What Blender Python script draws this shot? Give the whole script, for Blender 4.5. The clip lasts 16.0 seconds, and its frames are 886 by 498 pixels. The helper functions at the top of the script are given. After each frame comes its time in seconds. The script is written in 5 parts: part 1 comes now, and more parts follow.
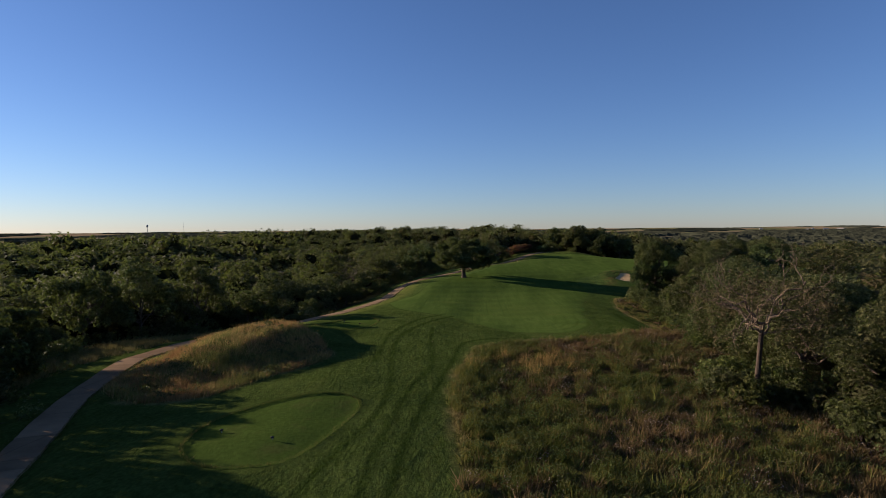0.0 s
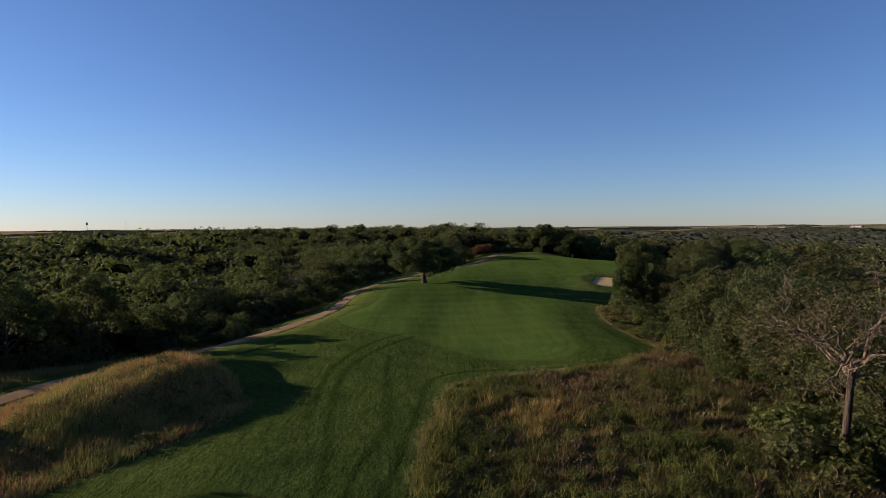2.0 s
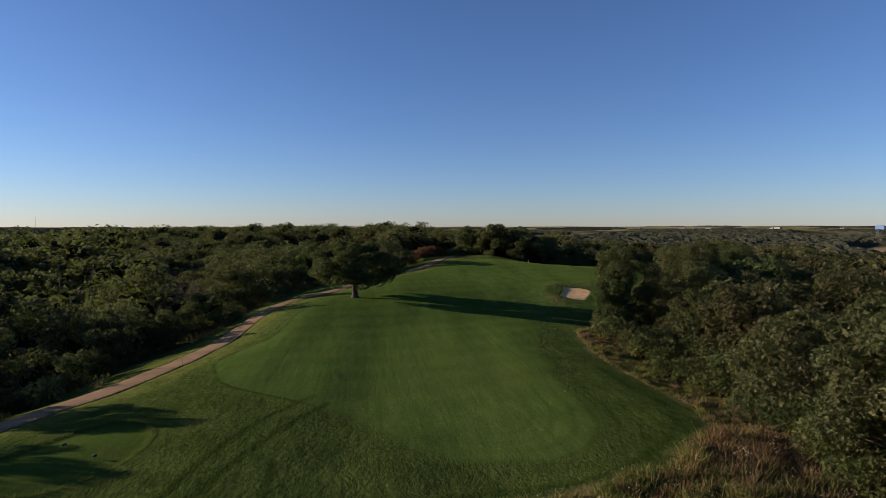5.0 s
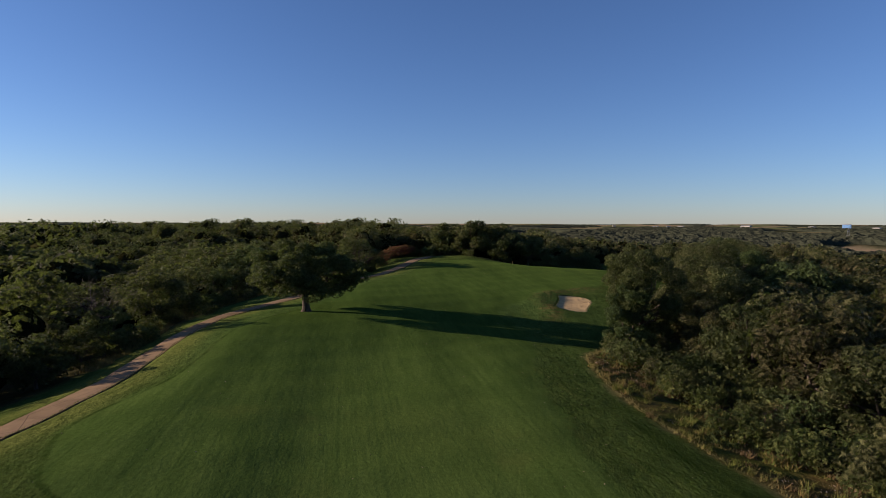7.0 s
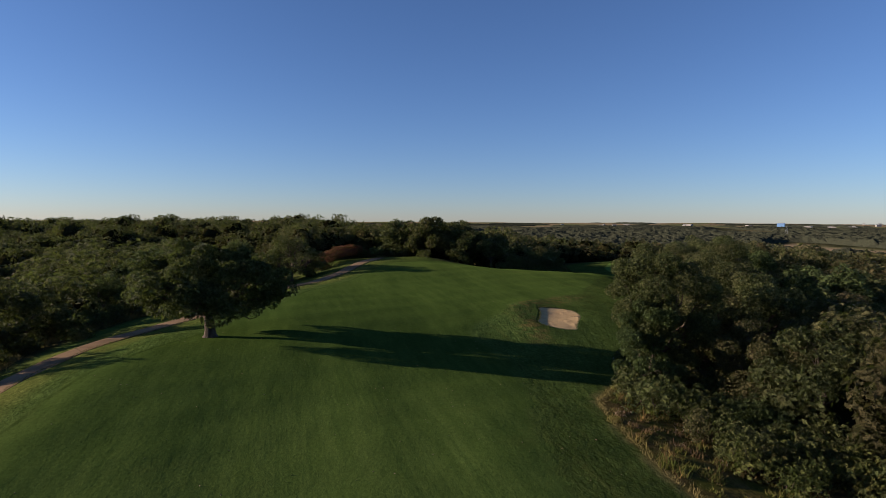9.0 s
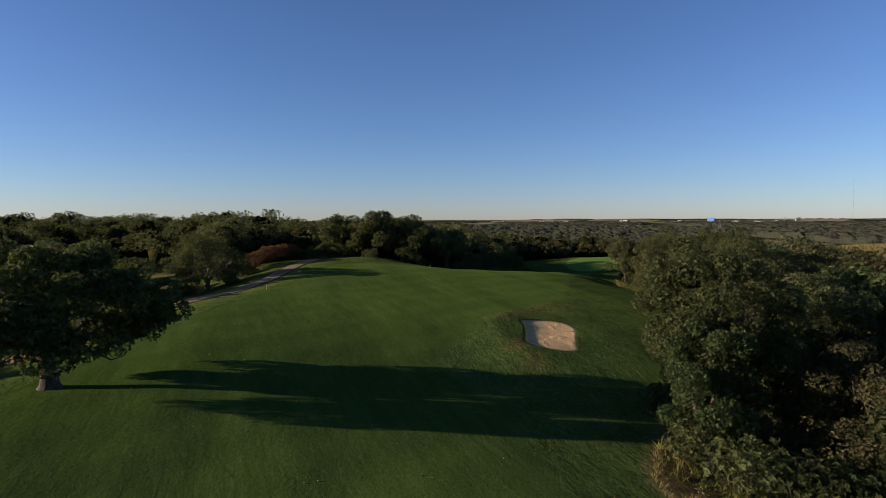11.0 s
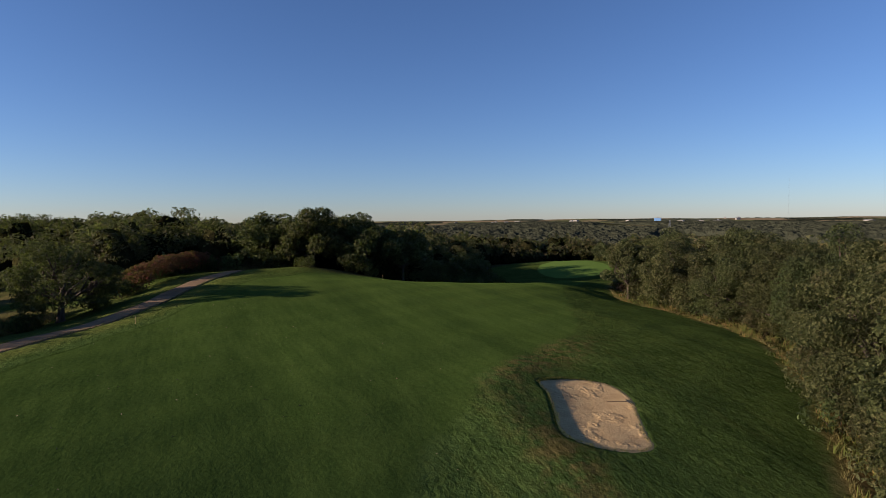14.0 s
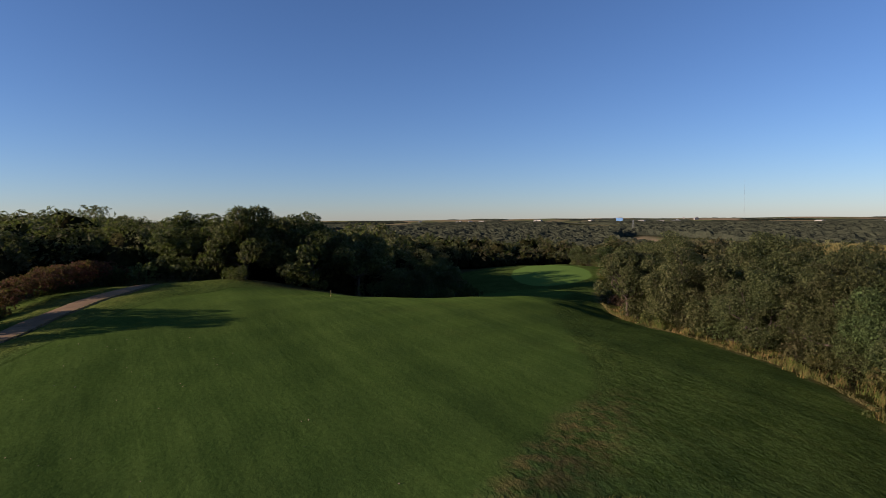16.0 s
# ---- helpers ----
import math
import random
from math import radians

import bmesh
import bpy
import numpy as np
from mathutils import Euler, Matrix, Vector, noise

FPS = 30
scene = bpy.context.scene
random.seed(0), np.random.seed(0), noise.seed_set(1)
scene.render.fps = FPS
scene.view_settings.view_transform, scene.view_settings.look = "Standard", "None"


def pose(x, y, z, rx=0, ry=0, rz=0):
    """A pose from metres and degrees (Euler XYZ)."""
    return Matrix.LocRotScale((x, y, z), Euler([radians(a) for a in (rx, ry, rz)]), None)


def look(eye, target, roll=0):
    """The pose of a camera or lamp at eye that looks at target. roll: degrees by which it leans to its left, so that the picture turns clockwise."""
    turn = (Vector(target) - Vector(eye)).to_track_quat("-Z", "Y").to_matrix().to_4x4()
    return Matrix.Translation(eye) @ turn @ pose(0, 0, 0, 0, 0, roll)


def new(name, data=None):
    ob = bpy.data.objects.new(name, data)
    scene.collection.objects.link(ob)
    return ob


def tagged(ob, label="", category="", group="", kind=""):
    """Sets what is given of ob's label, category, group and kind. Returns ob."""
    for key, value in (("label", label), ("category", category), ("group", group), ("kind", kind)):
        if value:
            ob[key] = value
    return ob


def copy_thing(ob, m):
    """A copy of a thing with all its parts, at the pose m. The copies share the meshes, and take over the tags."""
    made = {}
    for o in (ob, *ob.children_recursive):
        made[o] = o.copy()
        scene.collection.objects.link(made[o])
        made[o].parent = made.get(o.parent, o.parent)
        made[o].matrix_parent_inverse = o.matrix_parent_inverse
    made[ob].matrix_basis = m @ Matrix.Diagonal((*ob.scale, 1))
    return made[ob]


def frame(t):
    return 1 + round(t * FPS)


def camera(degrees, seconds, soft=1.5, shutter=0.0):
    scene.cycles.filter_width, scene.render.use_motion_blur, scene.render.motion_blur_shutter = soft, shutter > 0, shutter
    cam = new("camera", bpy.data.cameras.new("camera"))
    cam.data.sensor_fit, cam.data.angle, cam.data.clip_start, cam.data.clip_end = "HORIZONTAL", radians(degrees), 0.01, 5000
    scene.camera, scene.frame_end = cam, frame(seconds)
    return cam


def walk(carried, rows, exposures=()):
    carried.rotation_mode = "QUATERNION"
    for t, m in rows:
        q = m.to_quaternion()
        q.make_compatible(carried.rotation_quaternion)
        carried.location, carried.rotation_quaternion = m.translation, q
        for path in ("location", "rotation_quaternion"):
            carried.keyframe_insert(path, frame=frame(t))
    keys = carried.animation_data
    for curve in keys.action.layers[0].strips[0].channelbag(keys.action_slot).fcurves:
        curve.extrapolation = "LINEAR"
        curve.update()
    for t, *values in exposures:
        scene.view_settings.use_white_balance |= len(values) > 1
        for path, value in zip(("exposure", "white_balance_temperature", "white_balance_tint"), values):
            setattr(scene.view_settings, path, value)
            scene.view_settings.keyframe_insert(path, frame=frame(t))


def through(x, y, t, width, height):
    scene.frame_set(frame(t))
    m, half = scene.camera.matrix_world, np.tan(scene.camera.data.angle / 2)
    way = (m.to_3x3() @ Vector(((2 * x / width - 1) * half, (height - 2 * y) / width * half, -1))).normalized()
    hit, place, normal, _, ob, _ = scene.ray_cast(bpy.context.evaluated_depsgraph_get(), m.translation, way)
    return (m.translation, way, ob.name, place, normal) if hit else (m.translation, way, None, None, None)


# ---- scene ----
cam = camera(75.1, 16.0, soft=0.5)
PATH = [
    (0, (2.036, -2.155, 13.75), (1.945, -0.158, 13.681), -0.5),
    (0.5, (1.798, 1.884, 13.706), (1.738, 3.882, 13.636), -0.4),
    (1, (1.437, 5.936, 13.651), (1.417, 7.935, 13.582), -0.4),
    (1.5, (1.185, 9.989, 13.739), (1.204, 11.988, 13.667), -0.4),
    (2, (0.986, 14.086, 13.882), (1.047, 16.084, 13.806), -0.4),
    (2.5, (0.907, 18.125, 13.926), (1.021, 20.121, 13.848), -0.4),
    (3, (0.975, 22.355, 13.897), (1.133, 24.347, 13.817), -0.4),
    (3.5, (1.272, 26.645, 13.909), (1.457, 28.635, 13.829), -0.5),
    (4, (1.567, 30.974, 13.966), (1.778, 32.961, 13.885), -0.5),
    (4.2, (1.661, 32.63, 13.999), (1.887, 34.615, 13.92), -0.5),
    (6.3, (3.898, 50.407, 13.966), (4.215, 52.379, 13.88), 0.5),
    (6.5, (4.161, 52.243, 13.952), (4.488, 54.214, 13.864), 0.4),
    (7, (5.069, 57.154, 13.945), (5.424, 59.121, 13.855), 0.2),
    (7.5, (5.887, 61.975, 13.881), (6.274, 63.935, 13.79), 0.2),
    (8, (6.653, 66.591, 13.794), (7.078, 68.543, 13.702), 0.2),
    (8.5, (7.35, 71.238, 13.637), (7.825, 73.178, 13.545), 0.2),
    (9, (8.026, 75.795, 13.517), (8.549, 77.723, 13.422), 0.3),
    (9.2, (8.231, 77.723, 13.48), (8.782, 79.643, 13.384), 0.3),
    (11.3, (11.935, 95.376, 12.679), (12.661, 97.237, 12.578), -0.3),
    (11.5, (12.371, 97.031, 12.653), (13.105, 98.888, 12.553), -0.3),
    (12, (13.544, 100.969, 12.534), (14.3, 102.818, 12.435), -0.3),
    (12.5, (14.861, 104.853, 12.442), (15.64, 106.693, 12.344), -0.4),
    (13, (16.319, 108.702, 12.394), (17.12, 110.532, 12.295), -0.5),
    (13.5, (17.88, 112.511, 12.374), (18.71, 114.328, 12.273), -0.6),
    (14, (19.384, 116.134, 12.343), (20.25, 117.934, 12.244), -0.6),
    (14.5, (21.067, 119.792, 12.361), (21.963, 121.578, 12.26), -0.6),
    (15, (22.775, 123.42, 12.408), (23.699, 125.191, 12.307), -0.5),
    (15.5, (24.505, 126.896, 12.514), (25.452, 128.655, 12.412), -0.5),
    (16, (26.421, 130.368, 12.644), (27.397, 132.111, 12.542), -0.5),
]
walk(cam, [(t, look(eye, target, roll)) for t, eye, target, roll in PATH], [(0, 0.93, 5620, 25), (16, 0.93, 5620, 25)])

# ---------------------------------------------------------------- light
SUN_FROM = Vector((-0.968, 0.250, 0.0)).normalized()
SUN_HEIGHT = radians(13.0)
sky = bpy.data.worlds.new("sky")
scene.world = sky
sky.use_nodes = True
sn = sky.node_tree
air = sn.nodes.new("ShaderNodeTexSky")
air.sky_type, air.sun_disc = "NISHITA", False
air.sun_elevation = SUN_HEIGHT
air.sun_rotation = math.atan2(SUN_FROM.x, SUN_FROM.y)
air.altitude, air.air_density, air.dust_density, air.ozone_density = 850, 1.0, 0.25, 3.5
sn.nodes["Background"].inputs["Strength"].default_value = 0.057
sn.links.new(air.outputs[0], sn.nodes["Background"].inputs["Color"])
sun = new("sun", bpy.data.lights.new("sun", "SUN"))
sun.data.energy, sun.data.angle, sun.data.color = 5.0, radians(0.55), (1.0, 0.80, 0.50)
sun.matrix_world = look((0, 0, 60), Vector((0, 0, 60)) - (SUN_FROM * math.cos(SUN_HEIGHT) + Vector((0, 0, math.sin(SUN_HEIGHT)))))


# ---------------------------------------------------------------- materials
class Mat:
    """A node material with a few shorthands."""

    def __init__(self, name):
        self.m = bpy.data.materials.new(name)
        self.m.use_nodes = True
        self.t = self.m.node_tree
        self.b = self.t.nodes["Principled BSDF"]
        self.out = self.t.nodes["Material Output"]

    def n(self, kind, **inputs):
        node = self.t.nodes.new("ShaderNode" + kind)
        for k, v in inputs.items():
            self.put(node.inputs[k.replace("_", " ")], v)
        return node

    def put(self, socket, v):
        if isinstance(v, bpy.types.NodeSocket):
            self.t.links.new(v, socket)
        elif isinstance(v, tuple) and len(v) == 3 and socket.type == "RGBA":
            socket.default_value = (*v, 1)
        else:
            socket.default_value = v

    def place(self):
        return self.n("NewGeometry").outputs["Position"]

    def noise(self, scale, detail=3.0, rough=0.55, at=None, stretch=None):
        at = at or self.place()
        if stretch:
            mp = self.n("Mapping")
            self.put(mp.inputs["Vector"], at)
            mp.inputs["Scale"].default_value = stretch[:3]
            if len(stretch) > 3:
                mp.inputs["Rotation"].default_value = (0, 0, radians(stretch[3]))
            at = mp.outputs[0]
        return self.n("TexNoise", Vector=at, Scale=scale, Detail=detail, Roughness=rough).outputs["Fac"]

    def attr(self, name):
        a = self.n("Attribute")
        a.attribute_name = name
        return a.outputs["Fac"]

    def span(self, v, lo, hi, a=0.0, b=1.0):
        r = self.n("MapRange", Value=v)
        r.interpolation_type = "SMOOTHSTEP"
        for k, x in zip(("From Min", "From Max", "To Min", "To Max"), (lo, hi, a, b)):
            self.put(r.inputs[k], x)
        return r.outputs["Result"]

    def math(self, op, a, b=0.0):
        q = self.n("Math")
        q.operation = op
        self.put(q.inputs[0], a), self.put(q.inputs[1], b)
        return q.outputs[0]

    def mix(self, f, a, b, how="MIX"):
        q = self.n("MixRGB")
        q.blend_type = how
        self.put(q.inputs[0], f), self.put(q.inputs[1], a), self.put(q.inputs[2], b)
        return q.outputs[0]

    def bump(self, h, strength=0.5, distance=0.1):
        q = self.n("Bump", Height=h, Strength=strength, Distance=distance)
        self.put(self.b.inputs["Normal"], q.outputs[0])

    def set(self, **inputs):
        for k, v in inputs.items():
            self.put(self.b.inputs[k.replace("_", " ")], v)
        return self


def leaf_material(name, low, high, odd, through=0.2, ragged=11.0):
    """Leaves: each leaf its own tint, whole plants vary a little, light passes through."""
    k = Mat(name)
    g, o = k.n("NewGeometry"), k.n("ObjectInfo")
    c = k.mix(k.span(g.outputs["Random Per Island"], 0.1, 1.0), tuple(0.62 * v for v in low), tuple(1.3 * v for v in high))
    c = k.mix(k.span(k.noise(0.45, 2), 0.5, 0.72, 0.0, 0.55), c, odd)
    # leaflets within a spray, lighter and darker
    fleck = k.noise(max(ragged, 0.8) * 1.5, 2, 0.6)
    c = k.mix(1.0, c, k.n("CombineColor", Red=k.span(fleck, 0.3, 0.7, 0.65, 1.35), Green=k.span(fleck, 0.3, 0.7, 0.65, 1.35), Blue=k.span(fleck, 0.3, 0.7, 0.7, 1.3)).outputs[0], "MULTIPLY")
    hue = k.n("HueSaturation", Color=c, Hue=k.span(o.outputs["Random"], 0, 1, 0.475, 0.52), Saturation=0.95, Value=k.span(k.math("FRACT", k.math("MULTIPLY", o.outputs["Random"], 7.3)), 0, 1, 0.72, 1.25))
    k.set(Base_Color=hue.outputs[0], Roughness=0.55, Specular_IOR_Level=0.07)
    if ragged:
        k.bump(fleck, 0.9, 2.0 / ragged)
    else:
        k.bump(k.noise(0.9, 4, 0.7), 0.8, 1.2)
        k.set(Specular_IOR_Level=0.0)
    tr = k.n("BsdfTranslucent", Color=k.mix(0.5, hue.outputs[0], (0.22, 0.3, 0.04)))
    ms = k.n("MixShader", Fac=through)
    k.t.links.new(k.b.outputs[0], ms.inputs[1]), k.t.links.new(tr.outputs[0], ms.inputs[2])
    if ragged:
        # sprays of leaflets with gaps between them
        gap = k.n("MixShader", Fac=k.span(k.noise(ragged, 2, 0.6), 0.435, 0.465))
        k.t.links.new(k.n("BsdfTransparent").outputs[0], gap.inputs[1]), k.t.links.new(ms.outputs[0], gap.inputs[2])
        ms = gap
    k.t.links.new(ms.outputs[0], k.out.inputs["Surface"])
    return k.m


def bark_material(name, dark, light):
    k = Mat(name)
    a = k.noise(3.0, 5, 0.65, stretch=(2.2, 2.2, 0.35))
    b = k.noise(0.8, 2)
    k.set(Base_Color=k.mix(k.span(a, 0.35, 0.65), dark, k.mix(b, light, tuple(v * 0.75 for v in light))), Roughness=0.9, Specular_IOR_Level=0.2)
    k.bump(a, 0.9, 0.08)
    return k.m


def plain_material(name, colour, roughness=0.6, metallic=0.0, wear=0.15):
    k = Mat(name)
    f = k.span(k.noise(1.2, 4), 0.35, 0.7)
    k.set(Base_Color=k.mix(f, colour, tuple(v * (1 - wear * 2) for v in colour)), Roughness=roughness, Metallic=metallic)
    return k.m


def ground_material():
    k = Mat("ground_turf")
    p = k.place()
    big, mid, fine = k.noise(0.03, 3), k.noise(0.35, 4), k.noise(5.0, 4, 0.7)
    mow = k.noise(1.0, 3, 0.6, stretch=(0.9, 0.12, 1, -18))
    streak = k.noise(0.6, 4, 0.6, stretch=(1.6, 0.16, 1, 20))
    # mown rough, lighter on the upper part
    c = k.mix(k.span(mid, 0.3, 0.7), k.mix(k.attr("upper_turf"), (0.0324, 0.0470, 0.0108), (0.0378, 0.0620, 0.0156)), k.mix(k.attr("upper_turf"), (0.0486, 0.0660, 0.0156), (0.0558, 0.0860, 0.0216)))
    c = k.mix(k.span(streak, 0.52, 0.75, 0.0, 0.5), c, (0.0630, 0.0710, 0.0168))
    # paler yellow-green grass beside the cart path and on the crest
    c = k.mix(k.math("MULTIPLY", k.span(k.attr("verge"), 0.0, 1.0), k.span(mid, 0.2, 0.6, 0.35, 0.9)), c, (0.088, 0.097, 0.023))
    # worn patches in the rough
    c = k.mix(k.math("MULTIPLY", k.span(k.attr("worn"), 0.0, 1.0), k.span(k.noise(0.9, 4, 0.65), 0.40, 0.62, 0.0, 0.9)), c, (0.105, 0.076, 0.028))
    # fairway, tees and green
    fair = k.mix(k.span(mow, 0.35, 0.68), (0.0469, 0.0751, 0.0151), (0.0645, 0.0953, 0.0203))
    fair = k.mix(k.span(big, 0.4, 0.65, 0.0, 0.6), fair, (0.0581, 0.0795, 0.0173))
    fair = k.mix(k.span(k.noise(0.16, 3, 0.6), 0.56, 0.75, 0.0, 0.5), fair, (0.0727, 0.0839, 0.0192))
    # faint lines left by mowers and carts, and duller patches
    wheel = k.noise(1.0, 3, 0.6, stretch=(2.4, 0.045, 1, -14))
    fair = k.mix(k.span(wheel, 0.54, 0.66, 0.0, 0.42), fair, (0.0295, 0.0524, 0.0121))
    fair = k.mix(k.span(k.noise(0.11, 4, 0.65), 0.48, 0.68, 0.0, 0.5), fair, (0.0377, 0.0620, 0.0131))
    # darker green turf colour on the upper part
    fair = k.mix(k.math("MULTIPLY", k.attr("upper_turf"), k.span(mid, 0.2, 0.6, 0.75, 1.0)), fair, k.mix(k.span(mow, 0.35, 0.68), (0.0295, 0.0516, 0.0112), (0.0405, 0.0655, 0.0142)))
    c = k.mix(k.span(k.math("ADD", k.attr("fairway"), k.span(mid, 0.3, 0.7, -0.5, 0.5)), 0.7, -0.5), c, fair)
    # concentric lines of the mower round the fairway's end
    ring = k.math("SINE", k.math("MULTIPLY", k.math("ADD", k.attr("fairway"), k.math("MULTIPLY", mid, 0.7)), 4.2))
    c = k.mix(k.math("MULTIPLY", k.attr("turn"), k.span(ring, 0.0, 1.0, 0.0, 0.55)), c, (0.0248, 0.0428, 0.0072))
    c = k.mix(k.span(k.attr("tee"), 0.15, -0.1), c, k.mix(k.span(k.noise(0.5, 3), 0.5, 0.75, 0.0, 0.6), (0.0393, 0.0620, 0.0120), (0.0581, 0.0608, 0.0189)))
    c = k.mix(k.span(k.attr("green"), 0.4, -0.4), c, (0.0829, 0.1355, 0.0294))
    # wheel tracks, and a darker line along the fairway's left edge
    c = k.mix(k.math("MULTIPLY", k.attr("track"), k.span(k.noise(0.7, 3), 0.3, 0.6, 0.45, 0.8)), c, (0.0111, 0.0210, 0.0041))
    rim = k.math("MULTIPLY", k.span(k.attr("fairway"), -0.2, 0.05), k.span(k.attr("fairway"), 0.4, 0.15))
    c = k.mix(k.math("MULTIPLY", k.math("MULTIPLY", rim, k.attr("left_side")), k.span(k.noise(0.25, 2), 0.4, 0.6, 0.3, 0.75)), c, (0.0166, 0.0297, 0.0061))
    tuft = k.noise(1.7, 5, 0.7, stretch=(1.2, 0.6, 1, 52))
    c = k.mix(k.math("MULTIPLY", k.span(k.attr("mown"), 0.2, 1.5), k.span(tuft, 0.52, 0.68, 0.0, 0.45)), c, (0.0203, 0.0358, 0.0031))
    # unmown ground and the floor of the woods
    wild = k.mix(k.span(mid, 0.35, 0.65), (0.056, 0.056, 0.012), (0.105, 0.068, 0.024))
    c = k.mix(k.span(k.attr("wild"), 0.3, -0.3), c, wild)
    fringe = k.math("MULTIPLY", k.span(k.attr("wild"), 0.9, 0.2), k.span(k.attr("wild"), -0.9, -0.2))
    c = k.mix(k.math("MULTIPLY", fringe, k.span(mid, 0.4, 0.65, 0.05, 0.6)), c, (0.150, 0.122, 0.046))
    c = k.mix(k.math("MULTIPLY", k.attr("dry"), k.span(k.noise(0.12, 4, 0.6), 0.42, 0.55, 0.0, 0.9)), c, (0.120, 0.088, 0.040))
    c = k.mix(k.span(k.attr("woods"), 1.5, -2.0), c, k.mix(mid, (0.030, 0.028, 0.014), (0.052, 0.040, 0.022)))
    # distant country: woods, pasture and cut fields
    far_wood = k.mix(k.span(k.noise(0.035, 4, 0.7), 0.35, 0.65), (0.020, 0.024, 0.010), (0.050, 0.048, 0.022))
    field = k.mix(k.span(k.noise(0.004, 1), 0.42, 0.58), (0.270, 0.195, 0.110), (0.120, 0.125, 0.050))
    c = k.mix(k.span(k.attr("far"), 0.3, 0.7), c, k.mix(k.span(k.attr("open_land"), -0.15, 0.15), far_wood, field))
    c = k.mix(k.math("MULTIPLY", k.attr("reeds"), k.span(k.noise(0.12, 4, 0.6), 0.3, 0.6, 0.55, 1.0)), c, (0.185, 0.135, 0.062))
    speck = k.span(k.noise(3.5, 6, 0.75), 0.3, 0.7, 0.84, 1.16)
    rank = k.span(k.noise(3.6, 5, 0.75, stretch=(1.2, 0.75, 1, 20)), 0.3, 0.7, 0.68, 1.32)
    speck = k.math("MULTIPLY", speck, k.math("ADD", 1.0, k.math("MULTIPLY", k.math("SUBTRACT", rank, 1.0), k.span(k.attr("mown"), 0.0, 1.2, 0.22, 1.0))))
    c = k.mix(1.0, c, k.n("CombineColor", Red=speck, Green=speck, Blue=speck).outputs[0], "MULTIPLY")
    k.set(Base_Color=c, Roughness=0.95, Specular_IOR_Level=0.0, Sheen_Weight=k.span(k.attr("far"), 0.0, 1.0, 0.034, 0.0), Sheen_Roughness=0.5, Sheen_Tint=(0.31, 0.50, 0.08, 1.0))
    soft = k.math("MULTIPLY", k.math("SUBTRACT", fine, 0.5), k.span(k.attr("mown"), -0.5, 0.8, 0.32, 1.0))
    lumps = k.math("SUBTRACT", k.noise(0.9, 5, 0.65, stretch=(1.2, 0.62, 1, 38)), 0.5)
    # shallow lines that mowers and carts press into the turf, two ways
    press = k.math("ADD", k.noise(1.0, 3, 0.6, stretch=(1.7, 0.10, 1, -22)), k.noise(1.0, 3, 0.6, stretch=(1.5, 0.12, 1, 34)))
    press = k.math("MULTIPLY", k.math("SUBTRACT", press, 1.0), k.span(k.noise(0.07, 2), 0.4, 0.6, 0.02, 0.22))
    relief = k.math("ADD", k.math("MULTIPLY", lumps, k.span(k.attr("mown"), -0.3, 1.2, 0.62, 3.0)), press)
    k.bump(k.math("ADD", soft, relief), 0.7, 0.10)
    return k.m


def sand_material():
    k = Mat("bunker_sand")
    a, b = k.noise(7.0, 4, 0.6), k.noise(1.3, 3)
    foot = k.n("TexVoronoi", Vector=k.place(), Scale=3.2).outputs["Distance"]
    k.set(Base_Color=k.mix(k.span(b, 0.3, 0.7), (0.47, 0.318, 0.148), (0.55, 0.385, 0.188)), Roughness=1.0, Specular_IOR_Level=0.0)
    k.bump(k.math("ADD", a, k.math("MULTIPLY", k.span(foot, 0.05, 0.35), k.span(k.noise(0.7, 3), 0.5, 0.66, 0.0, 1.3))), 0.4, 0.08)
    return k.m


def concrete_material():
    k = Mat("path_concrete")
    a, b = k.noise(0.5, 4, 0.6), k.noise(9.0, 3)
    crack = k.n("TexVoronoi", Vector=k.place(), Scale=0.11)
    crack.feature = "DISTANCE_TO_EDGE"
    c = k.mix(k.span(a, 0.35, 0.7), (0.228, 0.154, 0.088), (0.172, 0.118, 0.070))
    c = k.mix(k.span(b, 0.4, 0.8, 0.0, 0.3), c, (0.24, 0.18, 0.13))
    c = k.mix(k.span(crack.outputs["Distance"], 0.005, 0.002), c, (0.13, 0.09, 0.06))
    tone = k.span(k.n("ObjectInfo").outputs["Random"], 0, 1, 0.84, 1.12)
    c = k.mix(1.0, c, k.n("CombineColor", Red=tone, Green=tone, Blue=tone).outputs[0], "MULTIPLY")
    k.set(Base_Color=c, Roughness=0.95, Specular_IOR_Level=0.0)
    k.bump(b, 0.3, 0.02)
    return k.m


def grass_material(name, green, brown, gold, lean):
    """Unmown grass: patches of green, brown and gold, blade by blade."""
    k = Mat(name)
    r = k.n("NewGeometry").outputs["Random Per Island"]
    patch = k.noise(0.20, 4, 0.65)
    c = k.mix(k.span(k.math("ADD", patch, k.math("MULTIPLY", k.math("SUBTRACT", r, 0.5), 0.30)), lean - 0.06, lean + 0.06), green, brown)
    c = k.mix(k.math("MULTIPLY", k.span(r, 0.6, 0.92), k.span(k.noise(0.11, 2), 0.42, 0.62, 0.15, 1.0)), c, gold)
    k.set(Base_Color=c, Roughness=0.85, Specular_IOR_Level=0.04)
    tr = k.n("BsdfTranslucent", Color=c)
    ms = k.n("MixShader", Fac=0.3)
    k.t.links.new(k.b.outputs[0], ms.inputs[1]), k.t.links.new(tr.outputs[0], ms.inputs[2])
    k.t.links.new(ms.outputs[0], k.out.inputs["Surface"])
    return k.m


